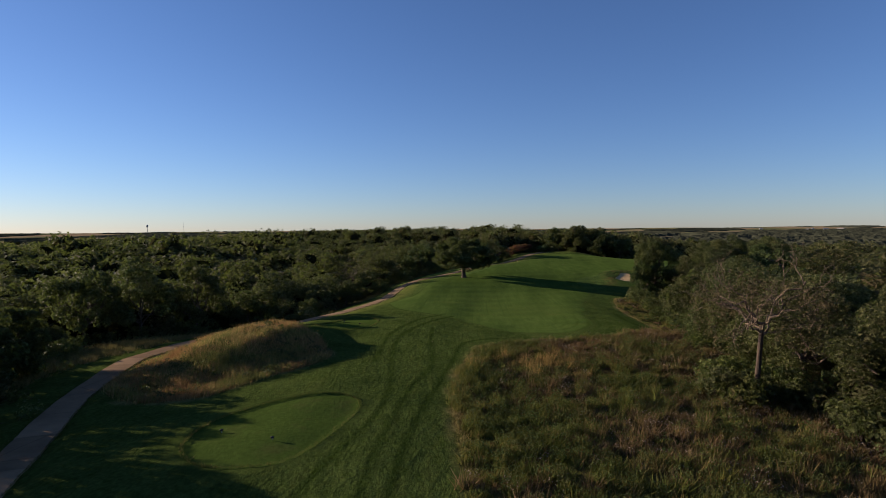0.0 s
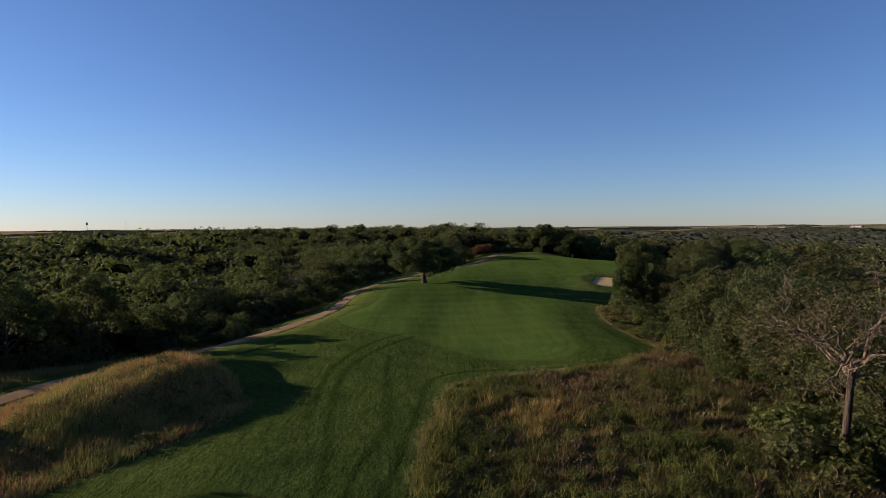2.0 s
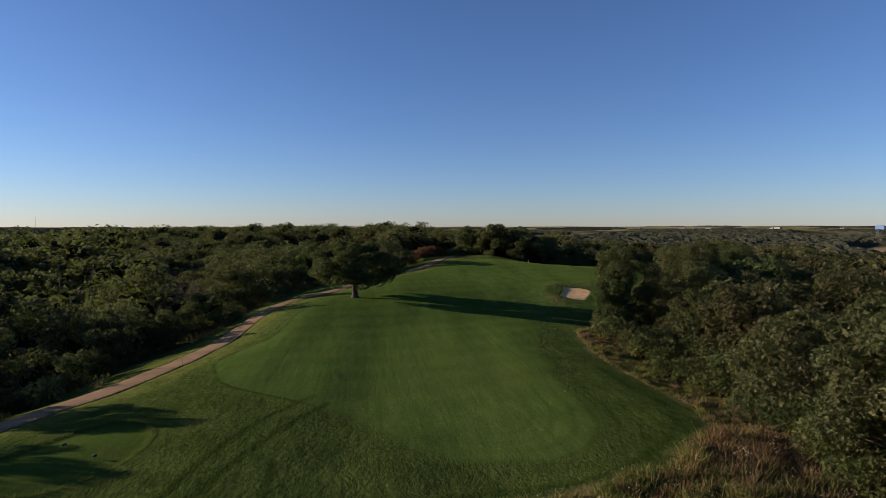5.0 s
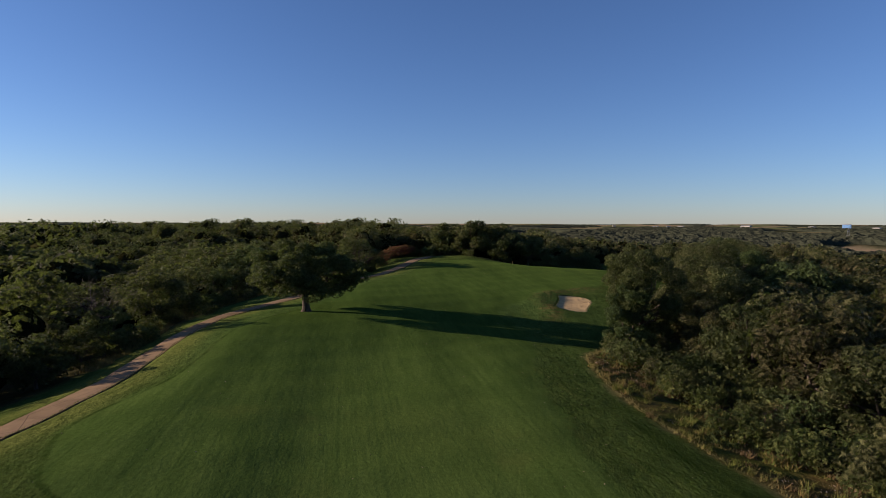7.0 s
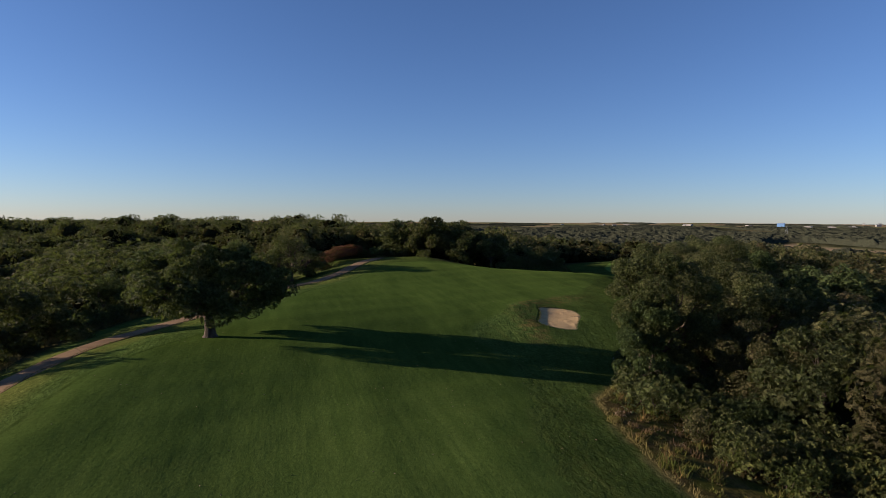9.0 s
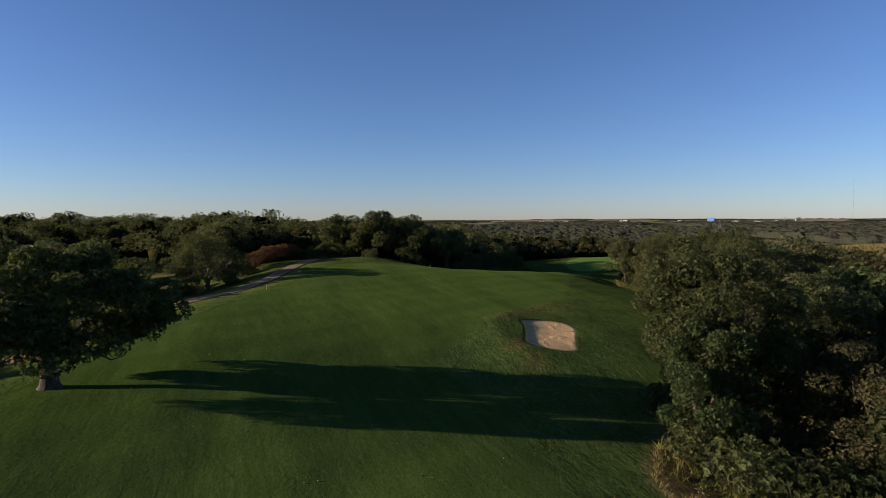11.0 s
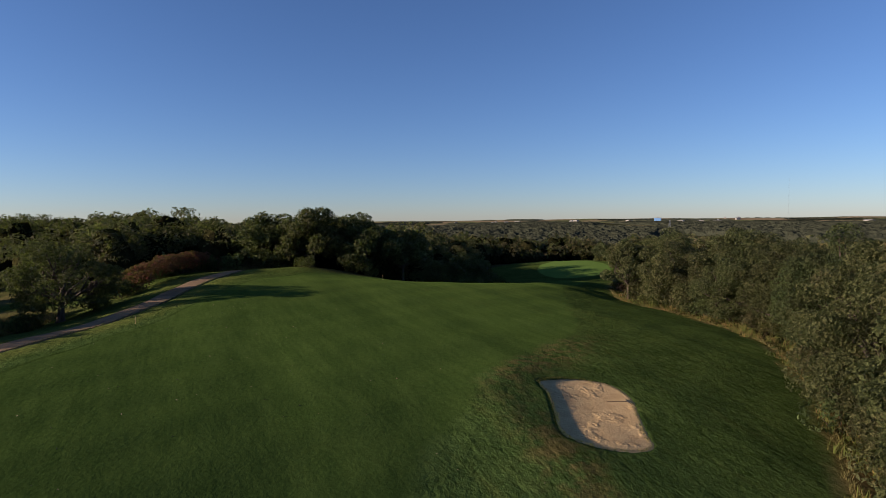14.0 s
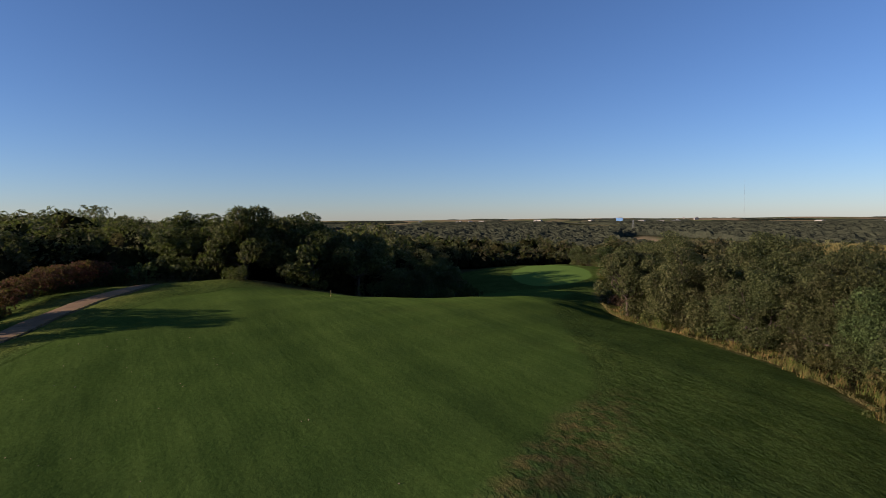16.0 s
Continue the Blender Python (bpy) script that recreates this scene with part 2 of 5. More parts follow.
TURF, SAND, CONCRETE = ground_material(), sand_material(), concrete_material()
OAK_LEAF = leaf_material("oak_leaves", (0.0385, 0.0489, 0.0142), (0.0863, 0.0928, 0.0337), (0.0976, 0.0840, 0.0360))
OAK_SPRAY = leaf_material("oak_sprays", (0.0420, 0.0440, 0.0152), (0.0920, 0.0830, 0.0352), (0.1060, 0.0740, 0.0368), 0.24, 9.0)
DEEP_SPRAY = leaf_material("deep_green_sprays", (0.0390, 0.0430, 0.0152), (0.0750, 0.0760, 0.0256), (0.0890, 0.0740, 0.0296), 0.24, 9.0)
OLIVE_SPRAY = leaf_material("olive_sprays", (0.0620, 0.0580, 0.0216), (0.1150, 0.0920, 0.0408), (0.1270, 0.0840, 0.0464), 0.24, 9.0)
# near-black colour for the lumps inside the crowns, shade put into it
CROWN_SHADE = leaf_material("crown_shade", (0.014, 0.016, 0.005), (0.026, 0.026, 0.008), (0.032, 0.026, 0.010), 0.02, 0)
# bluer leaf colour for the far hills, some distance haze put into it
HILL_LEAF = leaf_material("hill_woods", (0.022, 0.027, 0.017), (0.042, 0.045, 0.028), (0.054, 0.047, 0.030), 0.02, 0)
DEEP_LEAF = leaf_material("deep_green_leaves", (0.0388, 0.0532, 0.0163), (0.0740, 0.0925, 0.0287), (0.0877, 0.0894, 0.0324))
OLIVE_LEAF = leaf_material("olive_leaves", (0.0487, 0.0557, 0.0173), (0.0893, 0.0868, 0.0338), (0.0983, 0.0802, 0.0389))
LUSH_LEAF = leaf_material("lush_leaves", (0.0391, 0.0594, 0.0196), (0.0828, 0.1058, 0.0345), (0.0989, 0.1080, 0.0345))
RUSSET_LEAF = leaf_material("russet_leaves", (0.085, 0.057, 0.030), (0.135, 0.091, 0.050), (0.085, 0.080, 0.035))
CEDAR_LEAF = leaf_material("spruce_sprays", (0.020, 0.034, 0.022), (0.036, 0.054, 0.036), (0.034, 0.046, 0.030), 0.06, 9.0)
SUMAC_LEAF = leaf_material("sumac_leaves", (0.0966, 0.0294, 0.0160), (0.1380, 0.0441, 0.0220), (0.0966, 0.0504, 0.0220))
BARK = bark_material("oak_bark", (0.038, 0.029, 0.022), (0.105, 0.080, 0.060))
# dark brown bark of the bare trunks, deepened for the shade on them
DARK_BARK = bark_material("dark_furrowed_bark", (0.026, 0.019, 0.014), (0.078, 0.056, 0.040))
DEAD_WOOD = bark_material("weathered_dead_wood", (0.066, 0.048, 0.034), (0.205, 0.150, 0.098))
PRAIRIE = grass_material("prairie_grass", (0.104, 0.126, 0.028), (0.165, 0.104, 0.042), (0.285, 0.190, 0.064), 0.53)
MOUND_GRASS = grass_material("mound_grass", (0.1688, 0.1750, 0.0460), (0.2687, 0.1562, 0.0621), (0.5250, 0.3438, 0.1323), 0.47)
GREEN_TUFT = grass_material("green_weeds", (0.090, 0.106, 0.020), (0.128, 0.120, 0.026), (0.160, 0.142, 0.040), 0.52)
OLIVE_TUFT = grass_material("olive_weeds", (0.108, 0.112, 0.026), (0.150, 0.118, 0.036), (0.220, 0.165, 0.062), 0.52)
RUST_TUFT = grass_material("withered_weeds", (0.105, 0.082, 0.030), (0.138, 0.090, 0.040), (0.210, 0.145, 0.078), 0.50)
GOLD_TUFT = grass_material("golden_grass", (0.190, 0.142, 0.042), (0.270, 0.175, 0.056), (0.400, 0.265, 0.095), 0.50)
WEED = leaf_material("weed_leaves", (0.0529, 0.0690, 0.0162), (0.0931, 0.0990, 0.0243), (0.1150, 0.0820, 0.0351))
DIRT = plain_material("dry_dirt", (0.085, 0.062, 0.036), 0.95, 0.0, 0.2)
GREY_WOOD = bark_material("grey_dead_wood", (0.050, 0.040, 0.034), (0.110, 0.085, 0.070))
BLADES = grass_material("long_turf", (0.058, 0.082, 0.016), (0.088, 0.090, 0.022), (0.170, 0.145, 0.050), 0.56)
REEDS = grass_material("tall_reeds", (0.128, 0.120, 0.038), (0.162, 0.134, 0.048), (0.230, 0.182, 0.074), 0.45)
LITTER = plain_material("dry_leaf_litter", (0.17, 0.125, 0.070), 0.9)
SEED = plain_material("seed_heads", (0.30, 0.23, 0.16), 0.9)


# ---------------------------------------------------------------- mesh helpers
def part(name, me, material, parent=None, label=""):
    """Links a mesh as one object, under a thing or a part."""
    ob = new(name, me)
    if not me.materials:
        me.materials.append(material)
    if parent:
        ob.parent = parent
    return tagged(ob, label)


def thing(name, m, label, category, group=""):
    """An Empty at a thing's base, to parent its parts."""
    ob = new(name)
    ob.matrix_basis = m
    return tagged(ob, label, category, group)


def quads(name, verts, faces, smooth=False):
    """A mesh of quads (or triangles) from arrays."""
    me = bpy.data.meshes.new(name)
    verts, faces = np.asarray(verts, np.float32), np.asarray(faces, np.int32)
    k = faces.shape[1]
    me.vertices.add(len(verts)), me.loops.add(faces.size), me.polygons.add(len(faces))
    me.vertices.foreach_set("co", verts.ravel())
    me.loops.foreach_set("vertex_index", faces.ravel())
    me.polygons.foreach_set("loop_start", np.arange(0, faces.size, k, dtype=np.int32))
    me.polygons.foreach_set("use_smooth", np.full(len(faces), smooth))
    me.update(calc_edges=True)
    return me


def joined(name, pieces, smooth=False):
    """One mesh of several (verts, faces) of the same number of corners."""
    vs, fs, n = [], [], 0
    for v, f in pieces:
        vs.append(np.asarray(v, float)), fs.append(np.asarray(f, int) + n)
        n += len(v)
    return quads(name, np.concatenate(vs), np.concatenate(fs), smooth)


def tube(points, radii, sides=6):
    """A tapered tube along points, as verts and quads."""
    p = np.asarray(points, float)
    d = np.gradient(p, axis=0)
    d /= np.linalg.norm(d, axis=1)[:, None] + 1e-9
    up = np.array([0.31, 0.17, 0.93]) if abs(d[0][2]) < 0.8 else np.array([1.0, 0.1, 0.0])
    a = np.cross(d, up)
    a /= np.linalg.norm(a, axis=1)[:, None]
    b = np.cross(d, a)
    w = np.arange(sides) * 2 * np.pi / sides
    ring = a[:, None] * np.cos(w)[None, :, None] + b[:, None] * np.sin(w)[None, :, None]
    v = p[:, None] + ring * np.asarray(radii, float)[:, None, None]
    f = []
    for i in range(len(p) - 1):
        for j in range(sides):
            k = (j + 1) % sides
            f.append((i * sides + j, i * sides + k, (i + 1) * sides + k, (i + 1) * sides + j))
    return v.reshape(-1, 3), np.array(f)


def box(cx, cy, z0, sx, sy, sz):
    x, y = sx / 2, sy / 2
    v = [(cx + a * x, cy + b * y, z0 + c * sz) for c in (0, 1) for a, b in ((-1, -1), (1, -1), (1, 1), (-1, 1))]
    return v, [(3, 2, 1, 0), (4, 5, 6, 7), (0, 1, 5, 4), (1, 2, 6, 5), (2, 3, 7, 6), (3, 0, 4, 7)]


def side(x, y, outline):
    """Signed distance to a closed outline on the plan; inside is negative."""
    x, y = np.asarray(x, float), np.asarray(y, float)
    best, inside = np.full(x.shape, 1e9), np.zeros(x.shape, bool)
    for (ax, ay), (bx, by) in zip(outline, outline[1:] + outline[:1]):
        dx, dy = bx - ax, by - ay
        s = np.clip(((x - ax) * dx + (y - ay) * dy) / (dx * dx + dy * dy), 0, 1)
        best = np.minimum(best, np.hypot(x - ax - s * dx, y - ay - s * dy))
        cross = (ay > y) != (by > y)
        inside ^= cross & (x < ax + (y - ay) * dx / (dy if dy else 1e-9))
    return np.where(inside, -best, best)


def rounded(outline, n=3, closed=True):
    """A smooth curve through the corners of an outline."""
    p = [np.array(q, float) for q in outline]
    out, m = [], len(p)
    for i in range(m if closed else m - 1):
        if closed:
            a, b, c, d = p[i - 1], p[i], p[(i + 1) % m], p[(i + 2) % m]
        else:
            a, b, c, d = p[max(i - 1, 0)], p[i], p[i + 1], p[min(i + 2, m - 1)]
        for s in np.arange(n) / n:
            out.append(tuple(0.5 * (2 * b + (c - a) * s + (2 * a - 5 * b + 4 * c - d) * s**2 + (3 * b - a - 3 * c + d) * s**3)))
    if not closed:
        out.append(tuple(p[-1]))
    return out


# ---------------------------------------------------------------- the plan
FAIRWAY = rounded([(-10.5, 91), (-8, 86), (0.7, 79.6), (6.1, 72.3), (10.4, 70.8), (15.3, 71.9), (18.5, 78), (19.6, 88), (21.3, 98), (23.2, 109),
                   (26.5, 118), (28.5, 128), (27.5, 136), (32.9, 143), (38, 148), (45, 152.5), (52, 157), (62, 171), (76, 190), (92, 204),
                   (104, 222), (88, 226), (60, 204), (38, 202), (27, 190), (19.7, 176.6), (12.6, 165), (4, 145), (-4.6, 130), (-7.2, 121), (-7.6, 115), (-8.8, 106), (-11.6, 97.5)])
GREEN = rounded([(104, 228), (116, 226), (125, 234), (127, 247), (119, 252), (108, 243)])
TEES = [rounded([(-16, 34.7), (-14.7, 38.2), (-12.2, 41), (-9.1, 42.2), (-6.4, 41.0), (-6.0, 38), (-7.0, 33), (-8.6, 29.2), (-12.4, 28.5), (-15.4, 31)]),
        rounded([(-18.2, 70.6), (-17.6, 74), (-15.6, 77.6), (-12.6, 78.4), (-10.2, 75.6), (-10.8, 71), (-13.2, 68), (-16.4, 67.4)])]
BUNKER = rounded([(40.1, 145.7), (42.6, 145.7), (44.4, 144.4), (44.4, 142.2), (43.0, 140.0), (41.9, 138.3), (41.2, 137.2), (39.6, 137.1), (37.9, 138.0), (37.25, 139.6), (38.35, 141.8), (39.4, 143.8)], 5)
MOUND = rounded([(-31, 49), (-26, 42), (-20, 41.4), (-16.0, 46.6), (-13.3, 51.6), (-12.3, 56), (-14.5, 60.7), (-20, 65), (-25, 67), (-31, 60)])
OPEN = [(-24, -30), (-26, 8), (-31, 26), (-37, 44), (-47, 60), (-46, 72), (-36, 84), (-28, 97), (-24, 109), (-20.5, 119), (-17.5, 132), (-15.5, 145), (-12.5, 156), (-8, 167), (-5, 178),
        (-4, 190), (-8, 202), (-24, 235), (-22, 260), (-5, 235), (5, 215), (14, 208), (24, 214), (34, 212), (42, 203), (52, 201), (64, 203), (73, 208), (81, 219),
        (88, 232), (94, 246), (102, 257), (118, 263), (134, 258), (136, 240), (122, 225), (104, 208), (92, 192), (84, 182), (81, 169), (77, 158), (71, 149), (60, 139.5),
        (47, 129), (40, 122), (37, 117), (36, 108), (35, 96), (36, 86), (33, 76), (29.5, 66), (28.5, 52), (29.5, 40), (33, 10), (33, -30)]
WILD = [(4.0, -30), (3.5, 8), (2.1, 26.5), (1.3, 32.3), (0.4, 41), (0.5, 50.7), (3.0, 61.5), (8, 65.6), (13.4, 66.6), (19.6, 70), (26.6, 76.5), (29, 84), (28.6, 93), (28.6, 103),
        (30.2, 112), (31.7, 116.5), (35, 120), (38.6, 123), (46, 130.5), (57.4, 139.3), (68.5, 150.3), (74.6, 159), (78, 169), (80, 181), (89, 194), (102, 209),
        (120, 226), (134, 240), (150, 240), (150, -30)]
CART = rounded([(-14, -22), (-15, -4), (-17.6, 9), (-21, 20), (-24.5, 29), (-27.6, 36), (-30.8, 44), (-33.6, 53), (-34.6, 60), (-32.6, 67), (-28, 73.5), (-23.7, 79), (-20.4, 85), (-17.8, 92.5), (-16, 101),
                (-14.6, 111), (-14.2, 120), (-13.4, 128), (-11.8, 135), (-8.6, 141.6), (-4, 147.5), (0.6, 155), (5, 165), (10, 174), (15.2, 181.4), (19.5, 189),
                (23.3, 198), (28, 207.5), (34, 217), (42, 226)], 4, False)
TRACKS = [[(-2, 22), (-2, 33.5), (-0.9, 45), (0.3, 54.6), (1.4, 63), (6, 66.8), (13.8, 67.6), (20.1, 72), (25, 78.5), (26.6, 86), (26, 98)],
          [(-3.6, 22), (-3.6, 32), (-3.3, 38.7), (-2.8, 46), (-1.6, 53), (-2.5, 63.8), (-2.7, 71)],
          [(-7, 24), (-5.8, 31.3), (-4.7, 37.2), (-4.5, 44), (-5.6, 53.3), (-6.2, 60), (-6.2, 64), (-5.4, 69), (-3.5, 74.6), (-0.4, 82)],
          [(-7.2, 53), (-7.6, 60), (-7.6, 64), (-7.0, 69), (-4.9, 76.5), (-1.8, 83.4)]]

# ground heights by cross-sections of the ridge
COLS = (-70, -35, -20, -8, 6, 22, 38, 58, 85)
STATIONS = (
    (25, (-2.0, -0.2, 0.5, 0.6, 0.0, -1.5, -2.5, -3.5, -4)),
    (45, (-2.5, -0.3, 0.6, 1.0, 0.0, -0.8, -2.2, -3.5, -4)),
    (60, (-2.8, -0.2, 0.7, 1.0, 0.5, 0.1, -2.0, -3.5, -4)),
    (75, (-3, -0.8, 1.0, 1.4, 0.7, 0.2, -2.0, -3.5, -4)),
    (92, (-3.5, -4.0, 0.1, 1.25, 0.3, -0.25, -2.4, -3.5, -4)),
    (110, (-3.5, -5.0, -1.1, 1.2, 0.35, 0.1, -1.8, -3.5, -4)),
    (128, (-3.5, -5.0, -1.4, 1.7, 1.5, 0.5, -0.5, -1.8, -4)),
    (146, (-3.5, -5.0, -1.0, 1.4, 2.8, 2.35, 2.2, 1.2, -2.2)),
    (170, (-3, -4.5, -1.6, 0.7, 2.9, 3.25, 3.3, 2.5, -1.0)),
    (192, (-2.5, -3.5, -1.4, -0.4, 1.1, 4.6, 4.5, 2.8, -1.6)),
    (215, (-2, -2.0, -0.5, 0.6, 2.4, 4.6, 3.4, 0.5, -2.6)),
)


def slopes(xs, zs):
    d = np.diff(zs, axis=0) / np.diff(xs)[:, None]
    return np.concatenate((d[:1], (d[1:] + d[:-1]) / 2, d[-1:]))


def glide(xs, zs, x):
    """Smooth interpolation of the rows zs, given at xs."""
    xs, zs = np.asarray(xs, float), np.asarray(zs, float)
    m = slopes(xs, zs)
    i = np.clip(np.searchsorted(xs, x) - 1, 0, len(xs) - 2)
    h = (xs[i + 1] - xs[i])[:, None]
    s = np.clip((x - xs[i])[:, None] / h, 0, 1)
    return (2 * s**3 - 3 * s**2 + 1) * zs[i] + (s**3 - 2 * s**2 + s) * h * m[i] + (3 * s**2 - 2 * s**3) * zs[i + 1] + (s**3 - s**2) * h * m[i + 1]


FINE = glide([s[0] for s in STATIONS], glide(COLS, np.array([s[1] for s in STATIONS], float).T, np.arange(-70, 86.0)).T, np.arange(25, 216.0))


def hump(x, y, cx, cy, rx, ry, turn, h):
    c, s = math.cos(radians(turn)), math.sin(radians(turn))
    u, v = ((x - cx) * c + (y - cy) * s) / rx, ((y - cy) * c - (x - cx) * s) / ry
    return h * np.exp(-(u * u + v * v))


def step(v, lo, hi):
    s = np.clip((v - lo) / (hi - lo), 0, 1)
    return s * s * (3 - 2 * s)


def rolling(x, y):
    """Rolling country round the ridge: a low valley to one side, hills and the level plain far off."""
    r = np.hypot(x - 30, y - 120)
    z = -9.0 + hump(x, y, -170, 120, 130, 220, 0, 9.5) + hump(x, y, -10, 300, 140, 110, 0, 13.5) + hump(x, y, 130, 238, 36, 40, 0, 7.5) + hump(x, y, 320, 277, 85, 60, 0, 13.0)
    z = z - hump(x, y, 520, 420, 330, 300, 0, 9.0) + step(r, 700, 3600) * 15.0
    w = step(r, 200, 900)
    for k, (a, b, c, d, h) in enumerate(((0.0061, 0.0023, -0.0019, 0.0052, 3.0), (0.0027, -0.0014, 0.0011, 0.0033, 3.5), (0.0013, 0.0007, -0.0006, 0.0015, 4.0))):
        z = z + w * h * np.sin(a * x + b * y + k) * np.sin(c * x + d * y + 2 * k)
    return z


def open_land(x, y):
    """Above zero where the far country is open: fields and pasture between the woods."""
    r = np.hypot(x - 30, y - 120)
    return -0.66 + 1.0 * step(r, 700, 2500) - np.sin(0.011 * x + 0.007 * y) * 0.5 - 0.5 * np.sin(0.006 * y - 0.009 * x + 1) + 0.35 * np.sin(0.023 * x - 0.014 * y + 2) - 3 * step(420 - r, 0, 60)


def ground(x, y, dug=False):
    """Height of the ground. dug: with the hollow under the bunker's sand."""
    x, y = np.asarray(x, float), np.asarray(y, float)
    fx, fy = np.clip(x + 70, 0, 154.999), np.clip(y - 25, 0, 189.999)
    i, j = np.floor(fx).astype(int), np.floor(fy).astype(int)
    a, b = fx - i, fy - j
    z = FINE[j, i] * (1 - a) * (1 - b) + FINE[j, i + 1] * a * (1 - b) + FINE[j + 1, i] * (1 - a) * b + FINE[j + 1, i + 1] * a * b
    gap = np.hypot(np.maximum(np.maximum(-70 - x, x - 85), 0), np.maximum(np.maximum(25 - y, y - 215), 0))
    w = step(gap, 0, 60)
    z = z * (1 - w) + rolling(x, y) * w
    # the mound: a flat back and steep flanks
    u, v = (x + 21.5) * 0.342 + (y - 58) * 0.94, (y - 58) * 0.342 - (x + 21.5) * 0.94
    z = z + 2.35 * np.exp(-(((u / 11.5) ** 2 + (v / 5.6) ** 2) ** 1.6))
    # gentle undulations of the turf
    z = z + 0.06 * np.sin(0.47 * x + 0.21 * y) * np.sin(0.33 * y - 0.18 * x + 1) + 0.04 * np.sin(0.71 * x - 0.55 * y + 2) * np.sin(0.27 * x + 0.5 * y) + 0.05 * np.sin(0.23 * x + 0.12 * y + np.sin(0.11 * y))
    z = z + hump(x, y, 41, 208, 11, 6, 0, 1.5)
    z = z + hump(x, y, 38.5, 147.2, 4.0, 1.8, 25, 0.12) + hump(x, y, 86, 202, 24, 12, 42, 2.5)
    # a shoulder of turf round the bunker, highest towards the fairway
    u, v = x - 40.8, y - 141.2
    r = np.hypot(u / 0.9, v / 1.15)
    z = z + 0.24 * np.exp(-((r - 5.8) / 2.3) ** 2) * step(-u * 0.94 + v * 0.34, -4.0, 4.0)
    if dug:
        z = z - 1.1 * step(-side(x, y, BUNKER), 0.02, 0.55)
    return z


def height(x, y):
    return float(ground(np.array([x]), np.array([y]))[0])


# ---------------------------------------------------------------- ground
def lines(parts, reach, grow=1.22):
    """Grid lines: given stretches (from, to, spacing), then ever wider ones out to the horizon."""
    out = []
    for a, b, s in parts:
        out += list(np.arange(a, b - s / 2, s))
    out.append(parts[-1][1])
    lo, hi, s = [], [], 1.5
    while out[0] - sum(lo) > -reach:
        lo.append(s)
        s *= grow if s < 150 else 1.0
    s = 1.5
    while out[-1] + sum(hi) < reach:
        hi.append(s)
        s *= grow if s < 150 else 1.0
    return np.array(sorted([out[0] - v for v in np.cumsum(lo)] + out + [out[-1] + v for v in np.cumsum(hi)]))


def build_ground():
    gx = lines([(-44, -19, 0.8), (-19, 4, 0.3), (4, 36, 0.8), (36, 45.2, 0.2), (45.2, 86, 0.8)], 4700)
    gy = lines([(-24.4, 27.4, 0.8), (27.4, 43.4, 0.4), (43.4, 80.2, 0.4), (80.2, 136.4, 0.8), (136.4, 146.4, 0.2), (146.4, 222, 0.8)], 4700)
    x, y = np.meshgrid(gx, gy)
    z = ground(x, y, True)
    nx, ny = len(gx), len(gy)
    idx = np.arange(nx * ny).reshape(ny, nx)
    f = np.stack((idx[:-1, :-1], idx[:-1, 1:], idx[1:, 1:], idx[1:, :-1]), -1).reshape(-1, 4)
    # keep the turf just under the path
    cx = np.array(CART)
    near_path = np.full(x.shape, 1e9)
    for (ax, ay), (bx, by) in zip(CART[:-1], CART[1:]):
        dx, dy = bx - ax, by - ay
        s = np.clip(((x - ax) * dx + (y - ay) * dy) / (dx * dx + dy * dy), 0, 1)
        near_path = np.minimum(near_path, np.hypot(x - ax - s * dx, y - ay - s * dy))
    z = z - 0.20 * step(1.95 - near_path, 0, 0.6)
    # the closely mown tees lie a hand lower than the rough round them
    z = z - 0.13 * step(-np.minimum(side(x, y, TEES[0]), side(x, y, TEES[1])), -0.1, 0.35)
    me = quads("ground", np.stack((x, y, z), -1).reshape(-1, 3), f, True)
    me.materials.append(TURF)
    r = np.hypot(x - 30, y - 120)
    tee = np.minimum(side(x, y, TEES[0]), side(x, y, TEES[1]))
    track = np.zeros(x.shape)
    for line in TRACKS:
        line = rounded(line, 3, False)
        best = np.full(x.shape, 1e9)
        for (ax, ay), (bx, by) in zip(line[:-1], line[1:]):
            dx, dy = bx - ax, by - ay
            s = np.clip(((x - ax) * dx + (y - ay) * dy) / (dx * dx + dy * dy), 0, 1)
            best = np.minimum(best, np.hypot(x - ax - s * dx, y - ay - s * dy))
        track = np.maximum(track, step(0.45 - best, 0, 0.35))
    masks = {"track": track, "fairway": np.clip(side(x, y, FAIRWAY), -5, 12), "mown": np.clip(np.minimum(np.minimum(side(x, y, FAIRWAY), tee), side(x, y, GREEN)), -5, 5), "left_side": step(6 + 0.33 * (y - 95) - x, 0, 6), "upper_turf": step(y, 95, 140) * (1 - 0.8 * step(y, 168, 198)) * (1 - 0.85 * step(x, 34, 56)), "turn": hump(x, y, 23, 77, 11, 11, 0, 1.0), "tee": np.clip(tee, -5, 5), "green": np.clip(side(x, y, GREEN), -5, 5),
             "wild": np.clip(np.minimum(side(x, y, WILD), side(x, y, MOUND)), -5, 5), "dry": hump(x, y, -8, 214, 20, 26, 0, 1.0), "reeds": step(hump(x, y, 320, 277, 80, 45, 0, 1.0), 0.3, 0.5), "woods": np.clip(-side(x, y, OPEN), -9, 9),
             "far": step(r, 230, 300), "open_land": open_land(x, y),
             "verge": np.maximum(step(6.5 - near_path, 0, 4.0) * step(y, 70, 85), hump(x, y, 40, 209, 14, 6, 0, 0.7)),
             "worn": hump(x, y, 44, 150, 9, 2.2, 28, 1.0) + hump(x, y, 36, 138, 2, 6, -15, 0.9)}
